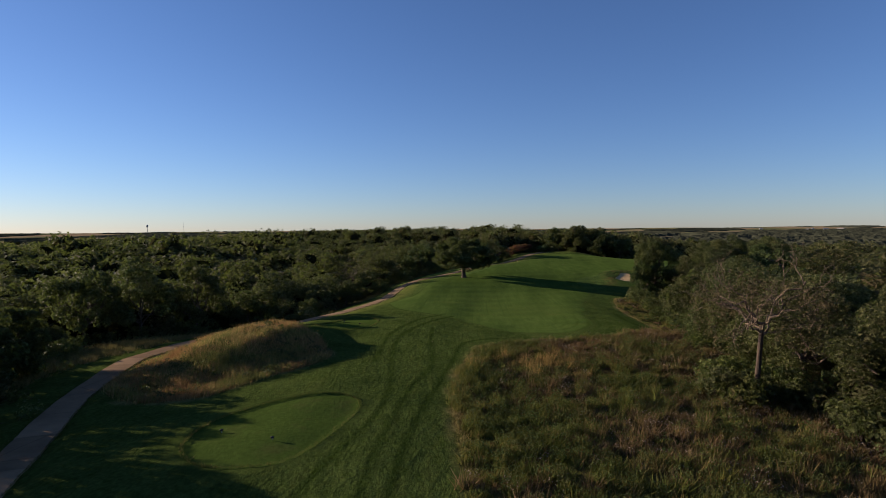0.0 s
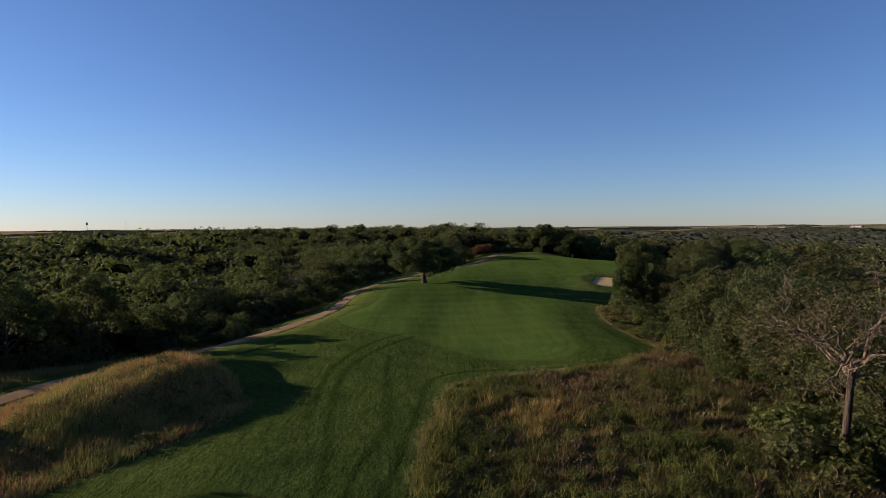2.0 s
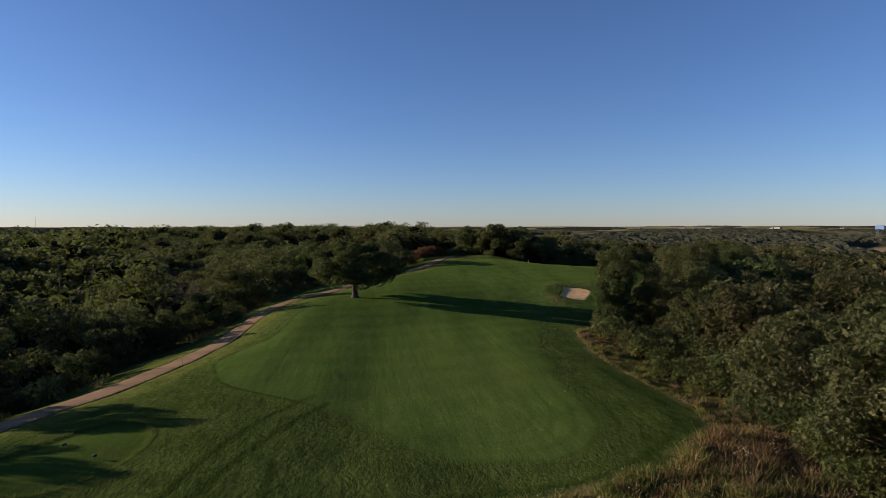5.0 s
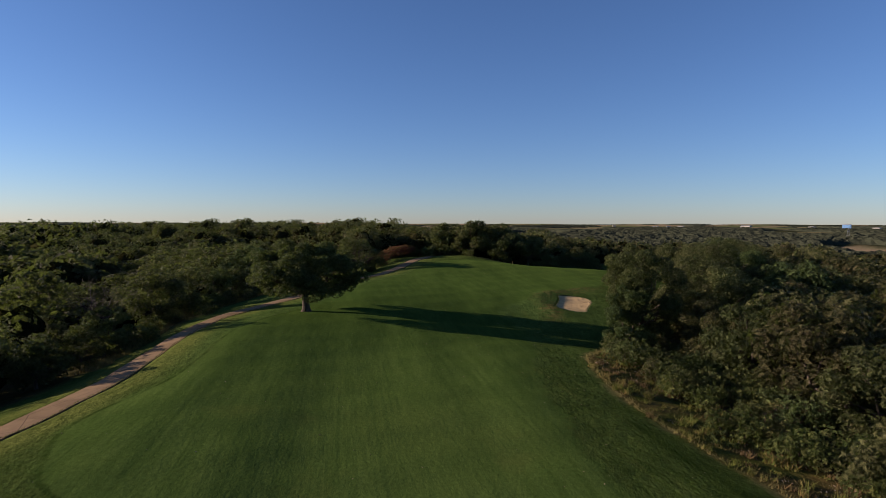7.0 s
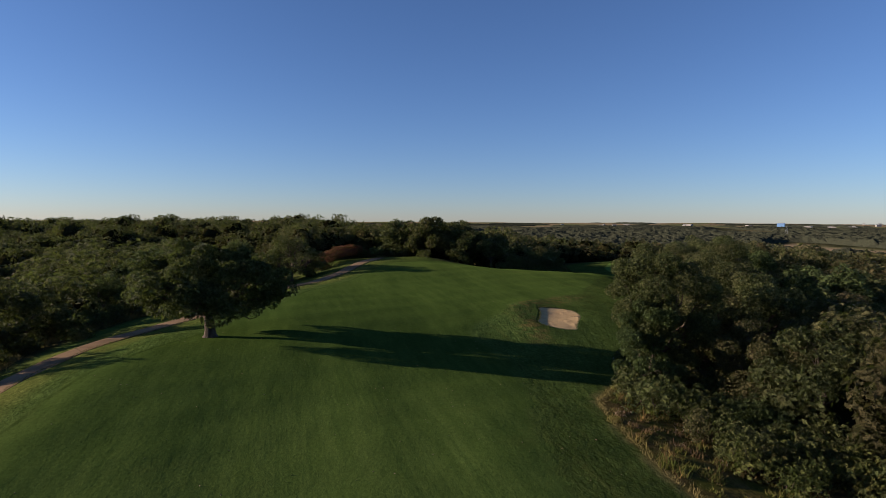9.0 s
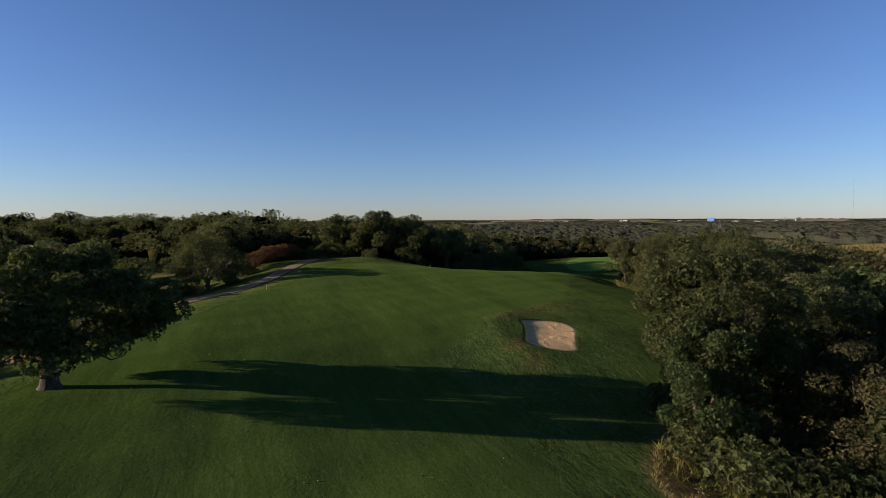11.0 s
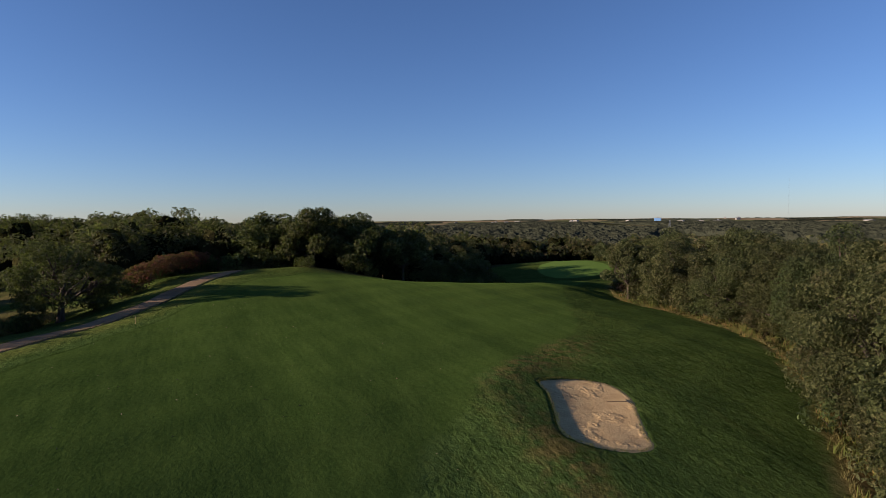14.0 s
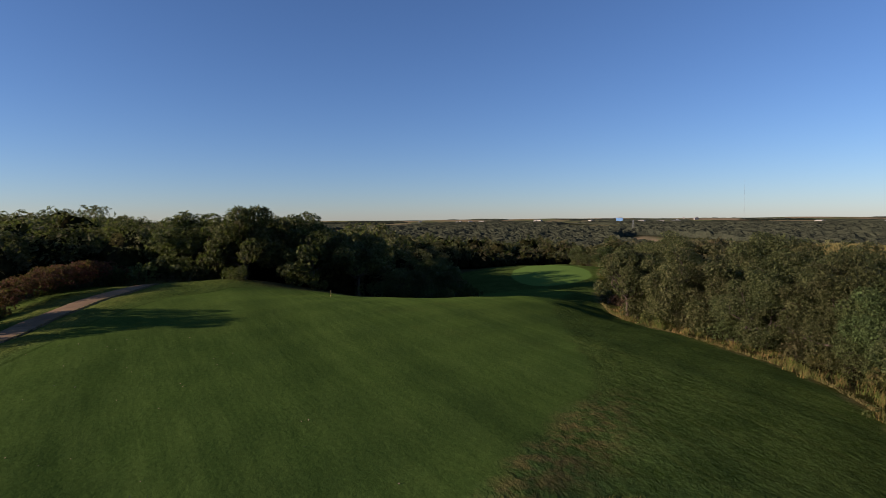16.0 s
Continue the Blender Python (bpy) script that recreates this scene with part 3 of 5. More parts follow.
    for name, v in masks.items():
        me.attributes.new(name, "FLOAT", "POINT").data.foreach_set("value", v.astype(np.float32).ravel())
    ob = new("ground", me)
    tagged(ob, "rolling mown turf ridge with fairway, rough and wooded country", "ground", kind="structure")


def path_strip(c, n, w, rng, lift=0.0):
    """A slightly crowned strip with sunk sides along points c with normals n, as verts and quads."""
    verts = []
    mid = ground(c[:, 0], c[:, 1])
    for off, dz in ((-w, -0.3), (-w, 0.02), (-w * 0.5, 0.035), (0, 0.04), (w * 0.5, 0.035), (w, 0.02), (w, -0.3)):
        q = c + n * (off + (rng.normal(0, 0.015, len(c))[:, None] if abs(off) == w and dz > 0 else 0))
        verts.append(np.column_stack((q, 0.5 * ground(q[:, 0], q[:, 1]) + 0.5 * mid + dz + lift)))
    v = np.stack(verts, 1)
    m, k = v.shape[:2]
    idx = np.arange(m * k).reshape(m, k)
    return v.reshape(-1, 3), np.stack((idx[:-1, :-1], idx[:-1, 1:], idx[1:, 1:], idx[1:, :-1]), -1).reshape(-1, 4)[:, ::-1]


def build_cart_path(line, w, label, material, slabs=0):
    """A path along a line; with slabs, cast concrete slabs of that many steps lie on its bed."""
    c = np.array(rounded(line, 4, False))
    d = np.gradient(c, axis=0)
    d /= np.linalg.norm(d, axis=1)[:, None]
    n = np.stack((-d[:, 1], d[:, 0]), -1)
    rng = np.random.default_rng(5)
    me = quads("cart_path", *path_strip(c, n, w - (0.03 if slabs else 0), rng, -0.03 if slabs else 0.0))
    me.materials.append(DIRT if slabs else material)
    path = tagged(new("cart_path", me), label, "path", kind="structure")
    for i in range(0, len(c) - 1, slabs or len(c)):
        if slabs:
            p, q = c[i:i + slabs + 1].copy(), n[i:i + slabs + 1]
            if len(p) < 2:
                continue
            p[0] += (p[1] - p[0]) * 0.03
            p[-1] += (p[-2] - p[-1]) * 0.03
            part("slab", quads("slab", *path_strip(p, q, w + rng.normal(0, 0.02), rng, rng.normal(0, 0.006))), material, path)


def build_bunker():
    o = np.array(BUNKER)
    mid = o.mean(axis=0)
    rings = (1.03, 1.0, 0.94, 0.85, 0.7, 0.5, 0.25, 0.001)
    verts = []
    for k, s in enumerate(rings):
        q = mid + (o - mid) * s
        g = ground(q[:, 0], q[:, 1])
        d = (0.12, 0.12, 0.13, 0.14, 0.15, 0.15, 0.15, 0.15)[k]
        # a cut lip towards the fairway; the other side runs out nearly level with the turf
        u = (o - mid) / np.linalg.norm(o - mid, axis=1)[:, None]
        f = 1 - s * (1 - (0.06 + 0.94 * step(-0.8 * u[:, 0] + 0.6 * u[:, 1], -0.35, 0.45)))
        verts.append(np.column_stack((q, g - d * f - (0.05 if k == 0 else 0))))
    v = np.stack(verts)
    k, m = v.shape[:2]
    idx = np.arange(k * m).reshape(k, m)
    f = np.stack((idx[:-1], np.roll(idx[:-1], -1, 1), np.roll(idx[1:], -1, 1), idx[1:]), -1).reshape(-1, 4)
    me = quads("sand_bunker", v.reshape(-1, 3), f, True)
    me.materials.append(SAND)
    tagged(new("sand_bunker", me), "kidney-shaped bunker of raked pale tan sand", "bunker", kind="structure")


build_ground()
build_cart_path(CART, 1.22, "winding tan concrete cart path with cracks", CONCRETE, 7)
build_cart_path([(-1, 241), (-7, 246.3), (-10.6, 250.8), (-14.9, 256), (-17.7, 261.7), (-19, 270), (-24, 280)], 0.6, "narrow dirt track through the dry clearing", DIRT)
build_bunker()


# ---------------------------------------------------------------- trees
def leaves(rng, centres, radii, count, size, wide=0.62, flat=0.8, spread=0.8):
    """Kite-shaped leaves over the shells of the clumps of a crown, as verts and quads."""
    centres, radii = np.asarray(centres, float), np.asarray(radii, float)
    w = radii**2
    pick = rng.choice(len(radii), count, p=w / w.sum())
    d = rng.normal(size=(count, 3))
    d[:, 2] += 0.25
    d /= np.linalg.norm(d, axis=1)[:, None]
    r = radii[pick] * (0.62 + 0.45 * rng.random(count) ** 0.6)
    p = centres[pick] + d * r[:, None] * np.array([1, 1, flat])
    nrm = d + rng.normal(0, spread, (count, 3)) + np.array([0, 0, 0.35])
    nrm /= np.linalg.norm(nrm, axis=1)[:, None]
    t = np.cross(nrm, rng.normal(size=(count, 3)))
    t /= np.linalg.norm(t, axis=1)[:, None] + 1e-9
    b = np.cross(nrm, t)
    s = (size * (0.65 + 0.7 * rng.random(count)))[:, None]
    v = np.stack((p - t * s * 0.5, p + b * s * wide * 0.5 + nrm * s * 0.10, p + t * s * 0.55 - nrm * s * 0.12, p - b * s * wide * 0.5 + nrm * s * 0.10), 1)
    return v.reshape(-1, 3), np.arange(count * 4).reshape(-1, 4)


def limb(rng, a, b, r0, r1, bend=0.12, n=6, sides=6):
    """A crooked tapering limb from a to b."""
    a, b = np.array(a, float), np.array(b, float)
    s = np.linspace(0, 1, n)[:, None]
    p = a + (b - a) * s
    amp = np.linalg.norm(b - a) * bend
    p[1:-1] += rng.normal(0, amp * 0.5, (n - 2, 3))
    p += np.array([0, 0, -1.0]) * amp * 0.6 * np.sin(np.pi * s) * (-1 if rng.random() < 0.6 else 1)
    return tube(p, np.linspace(r0, r1, n), sides)


def crown_plan(rng, tall, wide, low, clumps, lump=0.20, skirt=-0.55):
    """Centres and radii of a broad crown's clumps, in a lumpy dome from low to tall."""
    c, r = [], []
    while len(c) < clumps:
        d = rng.normal(size=3)
        d /= np.linalg.norm(d)
        if d[2] < skirt:
            continue
        s = 0.45 + 0.42 * rng.random() ** 0.5
        q = np.array([d[0] * wide * s, d[1] * wide * s, low + (tall - low) * (0.42 + 0.5 * s * d[2])])
        c.append(q), r.append(wide * (lump + 0.6 * lump * rng.random()))
    c.append(np.array([0, 0, low + (tall - low) * 0.5])), r.append(wide * 2.1 * lump)
    return np.array(c), np.array(r)


def tree_meshes(seed, tall, wide, low, clumps, count, size, trunk, boughs=9, flat=0.8, lump=0.20, skirt=-0.55, spread=0.7):
    """The three meshes of a broadleaf tree: trunk, limbs, crown."""
    rng = np.random.default_rng(seed)
    c, r = crown_plan(rng, tall, wide, low, clumps, lump, skirt)
    top = low + (tall - low) * 0.22
    lean = rng.normal(0, 0.02 * tall, 2)
    zs = np.array([-0.5, 0.0, 0.25, 0.8, top * 0.6, top])
    rad = trunk * np.array([1.9, 1.55, 1.2, 1.0, 0.85, 0.75])
    pts = np.column_stack((lean[0] * (zs / top) ** 2, lean[1] * (zs / top) ** 2, zs))
    stem = quads("trunk", *tube(pts, rad, 9), True)
    order = rng.permutation(len(c) - 1)[:boughs]
    tubes = []
    for i in order:
        start = pts[-1] - np.array([0, 0, top * 0.35 * rng.random()])
        tubes.append(limb(rng, start, c[i], trunk * 0.48, trunk * 0.10))
        for j in range(2):
            tubes.append(limb(rng, c[i] * 0.55 + start * 0.45, c[i] + rng.normal(0, wide * 0.07, 3), trunk * 0.2, trunk * 0.05, n=4, sides=4))
    return stem, joined("branching", tubes, True), quads("crown", *leaves(rng, c, r, count, size, flat=flat, spread=spread))


def broadleaf(name, meshes, material, m, label, group=""):
    stem, boughs, crown = meshes
    ob = thing(name, m, label, "tree", group)
    part("trunk", stem, BARK, ob), part("branching", boughs, BARK, ob), part("crown", crown, material, ob)
    return ob


def stand(x, y, turn=0.0, scale=1.0, sink=0.0, stretch=1.0):
    return pose(x, y, height(x, y) - sink, 0, 0, turn) @ Matrix.Diagonal((scale, scale, scale * stretch, 1))


def place_copy(ob, x, y, turn, scale, stretch=1.0):
    """A copy of a tree, turned and scaled."""
    q = copy_thing(ob, pose(x, y, height(x, y) - 0.1, 0, 0, turn))
    q.scale = (scale, scale, scale * stretch)
    return q


# the lone oak on the fairway
broadleaf("oak_tree", tree_meshes(11, 11.4, 9.0, 1.1, 96, 27000, 0.44, 0.52, 24, 0.75, 0.115, -0.6, 0.85), OAK_LEAF, stand(0.7, 136.0, 0) @ Matrix.Diagonal((0.96, 0.70, 0.90, 1)),
          "lone broad-crowned bur oak with a thick trunk on the fairway")

# patterns for the woods, each with its own first place: finely leaved ones for the edge beside the fairway, plainer ones behind
NEAR, BACK = [], []
for k, (tall, wide, low, mat, label) in enumerate((
        (11.5, 5.0, 0.5, OAK_LEAF, "dense dull-green oak at the edge of the woods"),
        (12.5, 4.6, 0.7, DEEP_LEAF, "tall deep-green leafy tree in the woods"),
        (10.0, 4.8, 0.3, OLIVE_LEAF, "olive-brown oak with thinning leaves in the woods"),
        (11.0, 5.4, 0.4, OAK_LEAF, "wide rounded green oak in the woods"))):
    NEAR.append((tree_meshes(30 + k, tall, wide, low, 46, 20000, 0.26, 0.26, 9, 0.8, 0.18, -0.95, 0.7), mat, label))
    BACK.append((tree_meshes(60 + k, tall, wide, low, 40, 4200, 0.56, 0.26, 6, 0.8, 0.18, -0.95, 0.5), mat, label))


def lump_mesh(rng, at, rings, sides):
    """Rough closed lumps, one for each row of x, y, z, radius, height."""
    m = len(at)
    up = np.linspace(0.12, 1.0, rings)
    w = np.arange(sides) * 2 * np.pi / sides
    shape = np.sqrt(np.clip(1 - ((up - 0.45) / 0.62) ** 2, 0.02, 1))
    spin = rng.uniform(0, 6.3, m)[:, None, None]
    wob = rng.uniform(0.7, 1.2, (m, rings, sides)) * shape[None, :, None] * at[:, 3, None, None]
    v = np.empty((m, rings, sides, 3))
    v[..., 0] = at[:, 0, None, None] + np.cos(w + spin) * wob
    v[..., 1] = at[:, 1, None, None] + np.sin(w + spin) * wob
    v[..., 2] = at[:, 2, None, None] + up[None, :, None] * at[:, 4, None, None] * rng.uniform(0.9, 1.06, (m, rings, sides))
    idx = np.arange(m * rings * sides).reshape(m, rings, sides)
    f = np.stack((idx[:, :-1], np.roll(idx, -1, 2)[:, :-1], np.roll(idx, -1, 2)[:, 1:], idx[:, 1:]), -1).reshape(-1, 4)
    return quads("lumps", v.reshape(-1, 3), f, True)


def canopy(rng, tall, wide, count, size):
    """The leafy upper dome of a tree seen from above, as verts and quads."""
    c, r = crown_plan(rng, tall, wide, 1.0, 26, 0.20)
    v, f = leaves(rng, c, r, int(count * 1.3), size, spread=0.42)
    mid = v.reshape(-1, 4, 3).mean(axis=1)
    keep = np.argsort(-(mid[:, 2] + 0.25 * np.hypot(mid[:, 0], mid[:, 1])))[:count]
    return v.reshape(-1, 4, 3)[np.sort(keep)]


def woods():
    """Trees of the woods on a loose grid outside the open land: those at its edge singly, the canopy behind them joined."""
    rng = np.random.default_rng(77)
    first, kept, gap = {}, [], 7.0
    for gx in np.arange(-190, 230, gap):
        for gy in np.arange(-37, 400, gap):
            x, y = gx + rng.uniform(-2.4, 2.4), gy + rng.uniform(-2.4, 2.4)
            kept.append((x, y, rng.integers(0, 4), rng.uniform(0, 360), rng.uniform(0.78, 1.3), rng.uniform(0.8, 1.05)))
    for gx in np.arange(36, 100, 5.5):
        for gy in np.arange(118, 196, 5.5):
            x, y = gx + rng.uniform(-1.6, 1.6), gy + rng.uniform(-1.6, 1.6)
            if 2.4 < side(np.array([x]), np.array([y]), OPEN)[0] < 8 and rng.random() < 0.55:
                kept.append((x, y, rng.integers(0, 4), rng.uniform(0, 360), rng.uniform(0.84, 1.12), rng.uniform(0.88, 1.06)))
    out = side(np.array([q[0] for q in kept]), np.array([q[1] for q in kept]), OPEN)
    domes = [[canopy(rng, t, w, n, s) for t, w in ((11, 5.6), (12.2, 5.2), (9.8, 5.4), (11.4, 5.9))] for n, s in ((900, 0.68), (150, 1.6))]
    heaps, cores = [[], [], []], []
    for (x, y, pick, turn, size, tallness), d in zip(kept, out):
        if d < (7.2 if x > 24 and 76 < y < 127 else 2.4) or any(math.hypot(x - a, y - b) < c for a, b, c in SINGLE):
            continue
        far = math.hypot(x - 20, y - 110)
        if d > 70 and (x < -15 - 0.87 * y or x > 40 and y < min(1.3 * x - 8, 112 + 0.42 * x)):
            continue
        if far > 290 or (y < 30 and abs(x) > 100):
            continue
        if x < -30 and y < 62:
            size = min(size, 1.0) * (1.15 if y < 41.5 else 0.88 if y < 49 else 0.6)
        elif x < -5 and y < 185:
            size *= 0.52 if d < 5.5 else 0.66 if y < 76 and d < 20 else 0.9 if y < 104 and 8 < d < 40 else (1.08 if (7 * pick + turn) % 5 < 2.0 else 0.72) if 116 < y < 150 and d < 26 else 0.72 if 84 < y <= 116 and d < 26 else 0.84
        if x > 58 and y > 196 and d < 16:
            size *= 0.6
        if y > 205 and x < 46:
            size = min(size, 1.02) * (0.92 if x < 0 else 1.06 if y > 230 else 1.0) * (1.14 if turn % 7 < 2.4 else 1.02)
        if (d < 8.5 or x > 30 and d < 17 and y < 175) and y < 262 and (y < 205 or x > 30) and x > -60:
            fine = x > 24 and d < 11 and 20 < y < 190
            key = (fine, pick)
            if key not in first:
                meshes, mat, label = (NEAR if fine else BACK)[pick]
                first[key] = broadleaf("woodland_tree", meshes, mat, stand(x, y, turn, 1, 0.1), label, "woodland trees")
                first[key].scale = (size, size, size * tallness)
            else:
                place_copy(first[key], x, y, turn, size, tallness)
        else:
            q = domes[0 if d < 32 and far < 180 or y > 205 and -70 < x < 60 and y < 340 else 1][pick]
            c, s = math.cos(radians(turn)) * size, math.sin(radians(turn)) * size
            v = np.stack((q[..., 0] * c - q[..., 1] * s, q[..., 0] * s + q[..., 1] * c, q[..., 2] * size * tallness), -1) + np.array([x, y, height(x, y)])
            heaps[(0, 1, 2, 0)[pick]].append(v)
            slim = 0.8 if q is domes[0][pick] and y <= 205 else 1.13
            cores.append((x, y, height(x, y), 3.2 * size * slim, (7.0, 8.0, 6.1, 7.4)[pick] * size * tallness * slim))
    # solid dark lumps in the crowns, standing for the shade between sprays
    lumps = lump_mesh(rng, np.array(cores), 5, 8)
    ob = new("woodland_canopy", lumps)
    ob.data.materials.append(CROWN_SHADE)
    tagged(ob, "dark solid lumps standing for the shade inside the close woods", "woods", kind="stuff")
    for heap, mat, tint in zip(heaps, (OAK_SPRAY, DEEP_SPRAY, OLIVE_SPRAY), ("dull-green", "deep-green", "olive-brown")):
        v = np.concatenate(heap)
        ob = new("woodland_canopy", quads("woodland_canopy", v.reshape(-1, 3), np.arange(len(v) * 4).reshape(-1, 4)))
        ob.data.materials.append(mat)
        tagged(ob, "close canopy of %s trees filling the woods" % tint, "woods", kind="stuff")


def crowns(x, y, cell, rng_seed):
    """Rounded treetops over a loose grid of places: 0 between the crowns, up to 1 on top of one."""
    best = np.zeros(x.shape)
    ci, cj = np.floor(x / cell).astype(np.int64), np.floor(y / cell).astype(np.int64)
    for di in (-1, 0, 1):
        for dj in (-1, 0, 1):
            i, j = ci + di, cj + dj
            h = (i * 73856093 ^ j * 19349663 ^ rng_seed * 83492791) & 0xFFFFFF
            a, b, c = (h % 251) / 251, (h // 251 % 241) / 241, (h // 60491 % 239) / 239
            r = cell * (0.45 + 0.4 * c)
            d2 = ((x - (i + 0.1 + 0.8 * a) * cell) ** 2 + (y - (j + 0.1 + 0.8 * b) * cell) ** 2) / r**2
            best = np.maximum(best, np.sqrt(np.clip(1 - d2, 0, 1)) * (0.55 + 0.45 * c))
    return best


def far_woods():
    """The wooded country beyond, too far to tell tree from tree: one billowing roof of treetops, with openings for the fields."""
    rng = np.random.default_rng(91)
    d = 280 * np.exp(np.arange(0, 2.56, 0.0056))
    a = np.arange(-0.76, 1.23, 0.0052)
    a, d = np.meshgrid(a, d)
    a, d = a + rng.uniform(-0.002, 0.002, a.shape), d * (1 + rng.uniform(-0.002, 0.002, a.shape))
    x, y = 20 + np.sin(a) * d, 110 + np.cos(a) * d
    gap = np.maximum(open_land(x, y), 1.2 - np.hypot((x - 320) / 80, (y - 277) / 46))
    gap = np.where((a > 0.74) & (a < 0.94) & (d > 1700) & (d < 2300), 0.3, gap)
    cover = step(-gap, 0.0, 0.12)
    tall = (2.0 + 6.5 * crowns(x, y, 9.5, 1) + 3.5 * crowns(x, y, 37.0, 2)) * (1 - 0.6 * step(d, 600, 2000))
    z = ground(x, y) + cover * (tall + rng.normal(0, 0.4, x.shape)) - 1.2 * (1 - cover) - 6 * step(290 - d, 0, 10)
    ny, nx = x.shape
    idx = np.arange(nx * ny).reshape(ny, nx)
    f = np.stack((idx[:-1, :-1], idx[:-1, 1:], idx[1:, 1:], idx[1:, :-1]), -1).reshape(-1, 4)[:, ::-1]
    f = f[(cover.ravel()[f].max(axis=1) > 0)]
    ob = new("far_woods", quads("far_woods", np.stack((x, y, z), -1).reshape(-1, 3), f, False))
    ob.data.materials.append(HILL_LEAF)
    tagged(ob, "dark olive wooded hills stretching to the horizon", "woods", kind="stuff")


# trees that stand out, with room kept round them
SINGLE = [(61.0, 138.2, 5.0), (66.5, 143.0, 4.5), (26.8, 48.6, 5.5), (32.6, 73.4, 4.0), (42.0, 122.2, 7.0), (83.0, 183.0, 4.0), (8.8, 190.6, 7.0), (48.5, 214, 5.5), (56, 209.5, 4.5), (41.5, 210, 4.5), (-42, 52, 4.5), (-29, 148, 5.5), (-26.5, 138.5, 5), (-75, 183, 7.0), (-41, 86.5, 4), (-47, 79, 4), (-51, 73, 4)]
broadleaf("leafy_tree", tree_meshes(201, 15.0, 4.9, -0.4, 60, 36000, 0.27, 0.3, 16, 0.85, 0.175, -0.95, 0.7), LUSH_LEAF, stand(41.4, 122.2, 0) @ Matrix.Diagonal((1.02, 1.14, 1, 1)), "large deep-green leafy tree leading the woods beside the fairway")
broadleaf("oak_tree", tree_meshes(202, 10.2, 6.6, 0.2, 52, 10500, 0.36, 0.36, 24, 0.75, 0.14, -0.85), OAK_LEAF, stand(8.8, 190.6, 60), "spreading olive-green oak below the cart path")
broadleaf("oak_tree", tree_meshes(203, 13.0, 7.6, 0.8, 36, 10000, 0.54, 0.32, 12), OAK_LEAF, stand(48.5, 216, 0), "wide dense oak on the crest of the ridge")
broadleaf("oak_tree", tree_meshes(204, 11.0, 4.6, 2.0, 24, 5500, 0.54, 0.24, 10), OAK_LEAF, stand(56.5, 209.5, 80), "upright oak with a bare trunk on the crest of the ridge")
broadleaf("oak_tree", tree_meshes(205, 11.6, 5.8, 0.8, 26, 6500, 0.54, 0.26, 10), OAK_LEAF, stand(41.0, 211.5, 150), "rounded oak on the crest of the ridge")
broadleaf("thinning_tree", tree_meshes(206, 10.4, 4.2, 1.8, 40, 8000, 0.34, 0.24, 16, 0.8, 0.16), OLIVE_LEAF, stand(83.0, 183.0, 30), "small dull-olive oak with a bare trunk beside the woods")
broadleaf("thinning_tree", tree_meshes(207, 10.2, 5.4, 1.6, 30, 6000, 0.48, 0.3, 16), OLIVE_LEAF, stand(32.6, 73.4, 30), "brownish thinning oak with a pale trunk over the rough")
broadleaf("leafy_tree", tree_meshes(208, 8.0, 3.8, 0.6, 24, 7000, 0.44, 0.22, 10), DEEP_LEAF, stand(-43.5, 52, 30), "bright green leafy tree beside the cart path")
broadleaf("leafy_tree", tree_meshes(209, 12.6, 7.2, 1.0, 28, 3600, 0.8, 0.3, 6), DEEP_LEAF, stand(11, 326, 30), "tall bright green tree on the skyline")
for x, y, tall in ((-41, 86.5, 14.5), (-46, 79.5, 14.0), (-50, 73, 12.5)):
    broadleaf("leafy_tree", tree_meshes(210 + int(tall), tall, 4.6, 0.4, 30, 5200, 0.5, 0.25, 10, 0.8, 0.18), OAK_LEAF, stand(x, y, 7 * x), "tall dull-green tree shading the cart path")
broadleaf("leafy_tree", tree_meshes(221, 9.4, 3.3, -0.4, 44, 15000, 0.26, 0.18, 10, 0.85, 0.17, -0.95, 0.85), LUSH_LEAF, stand(38.5, 119.0, 0), "low leafy deep-green tree beside the larger one")
for x, y, tall in ((61.0, 138.2, 13.2), (66.5, 143.0, 12.6)):
    broadleaf("leafy_tree", tree_meshes(230 + int(x), tall, 4.7, -0.3, 46, 20000, 0.26, 0.26, 12, 0.85, 0.18, -0.95, 0.7), OAK_LEAF, stand(x, y, 5 * x), "dense olive-green oak at the edge of the woods")
woods()
far_woods()


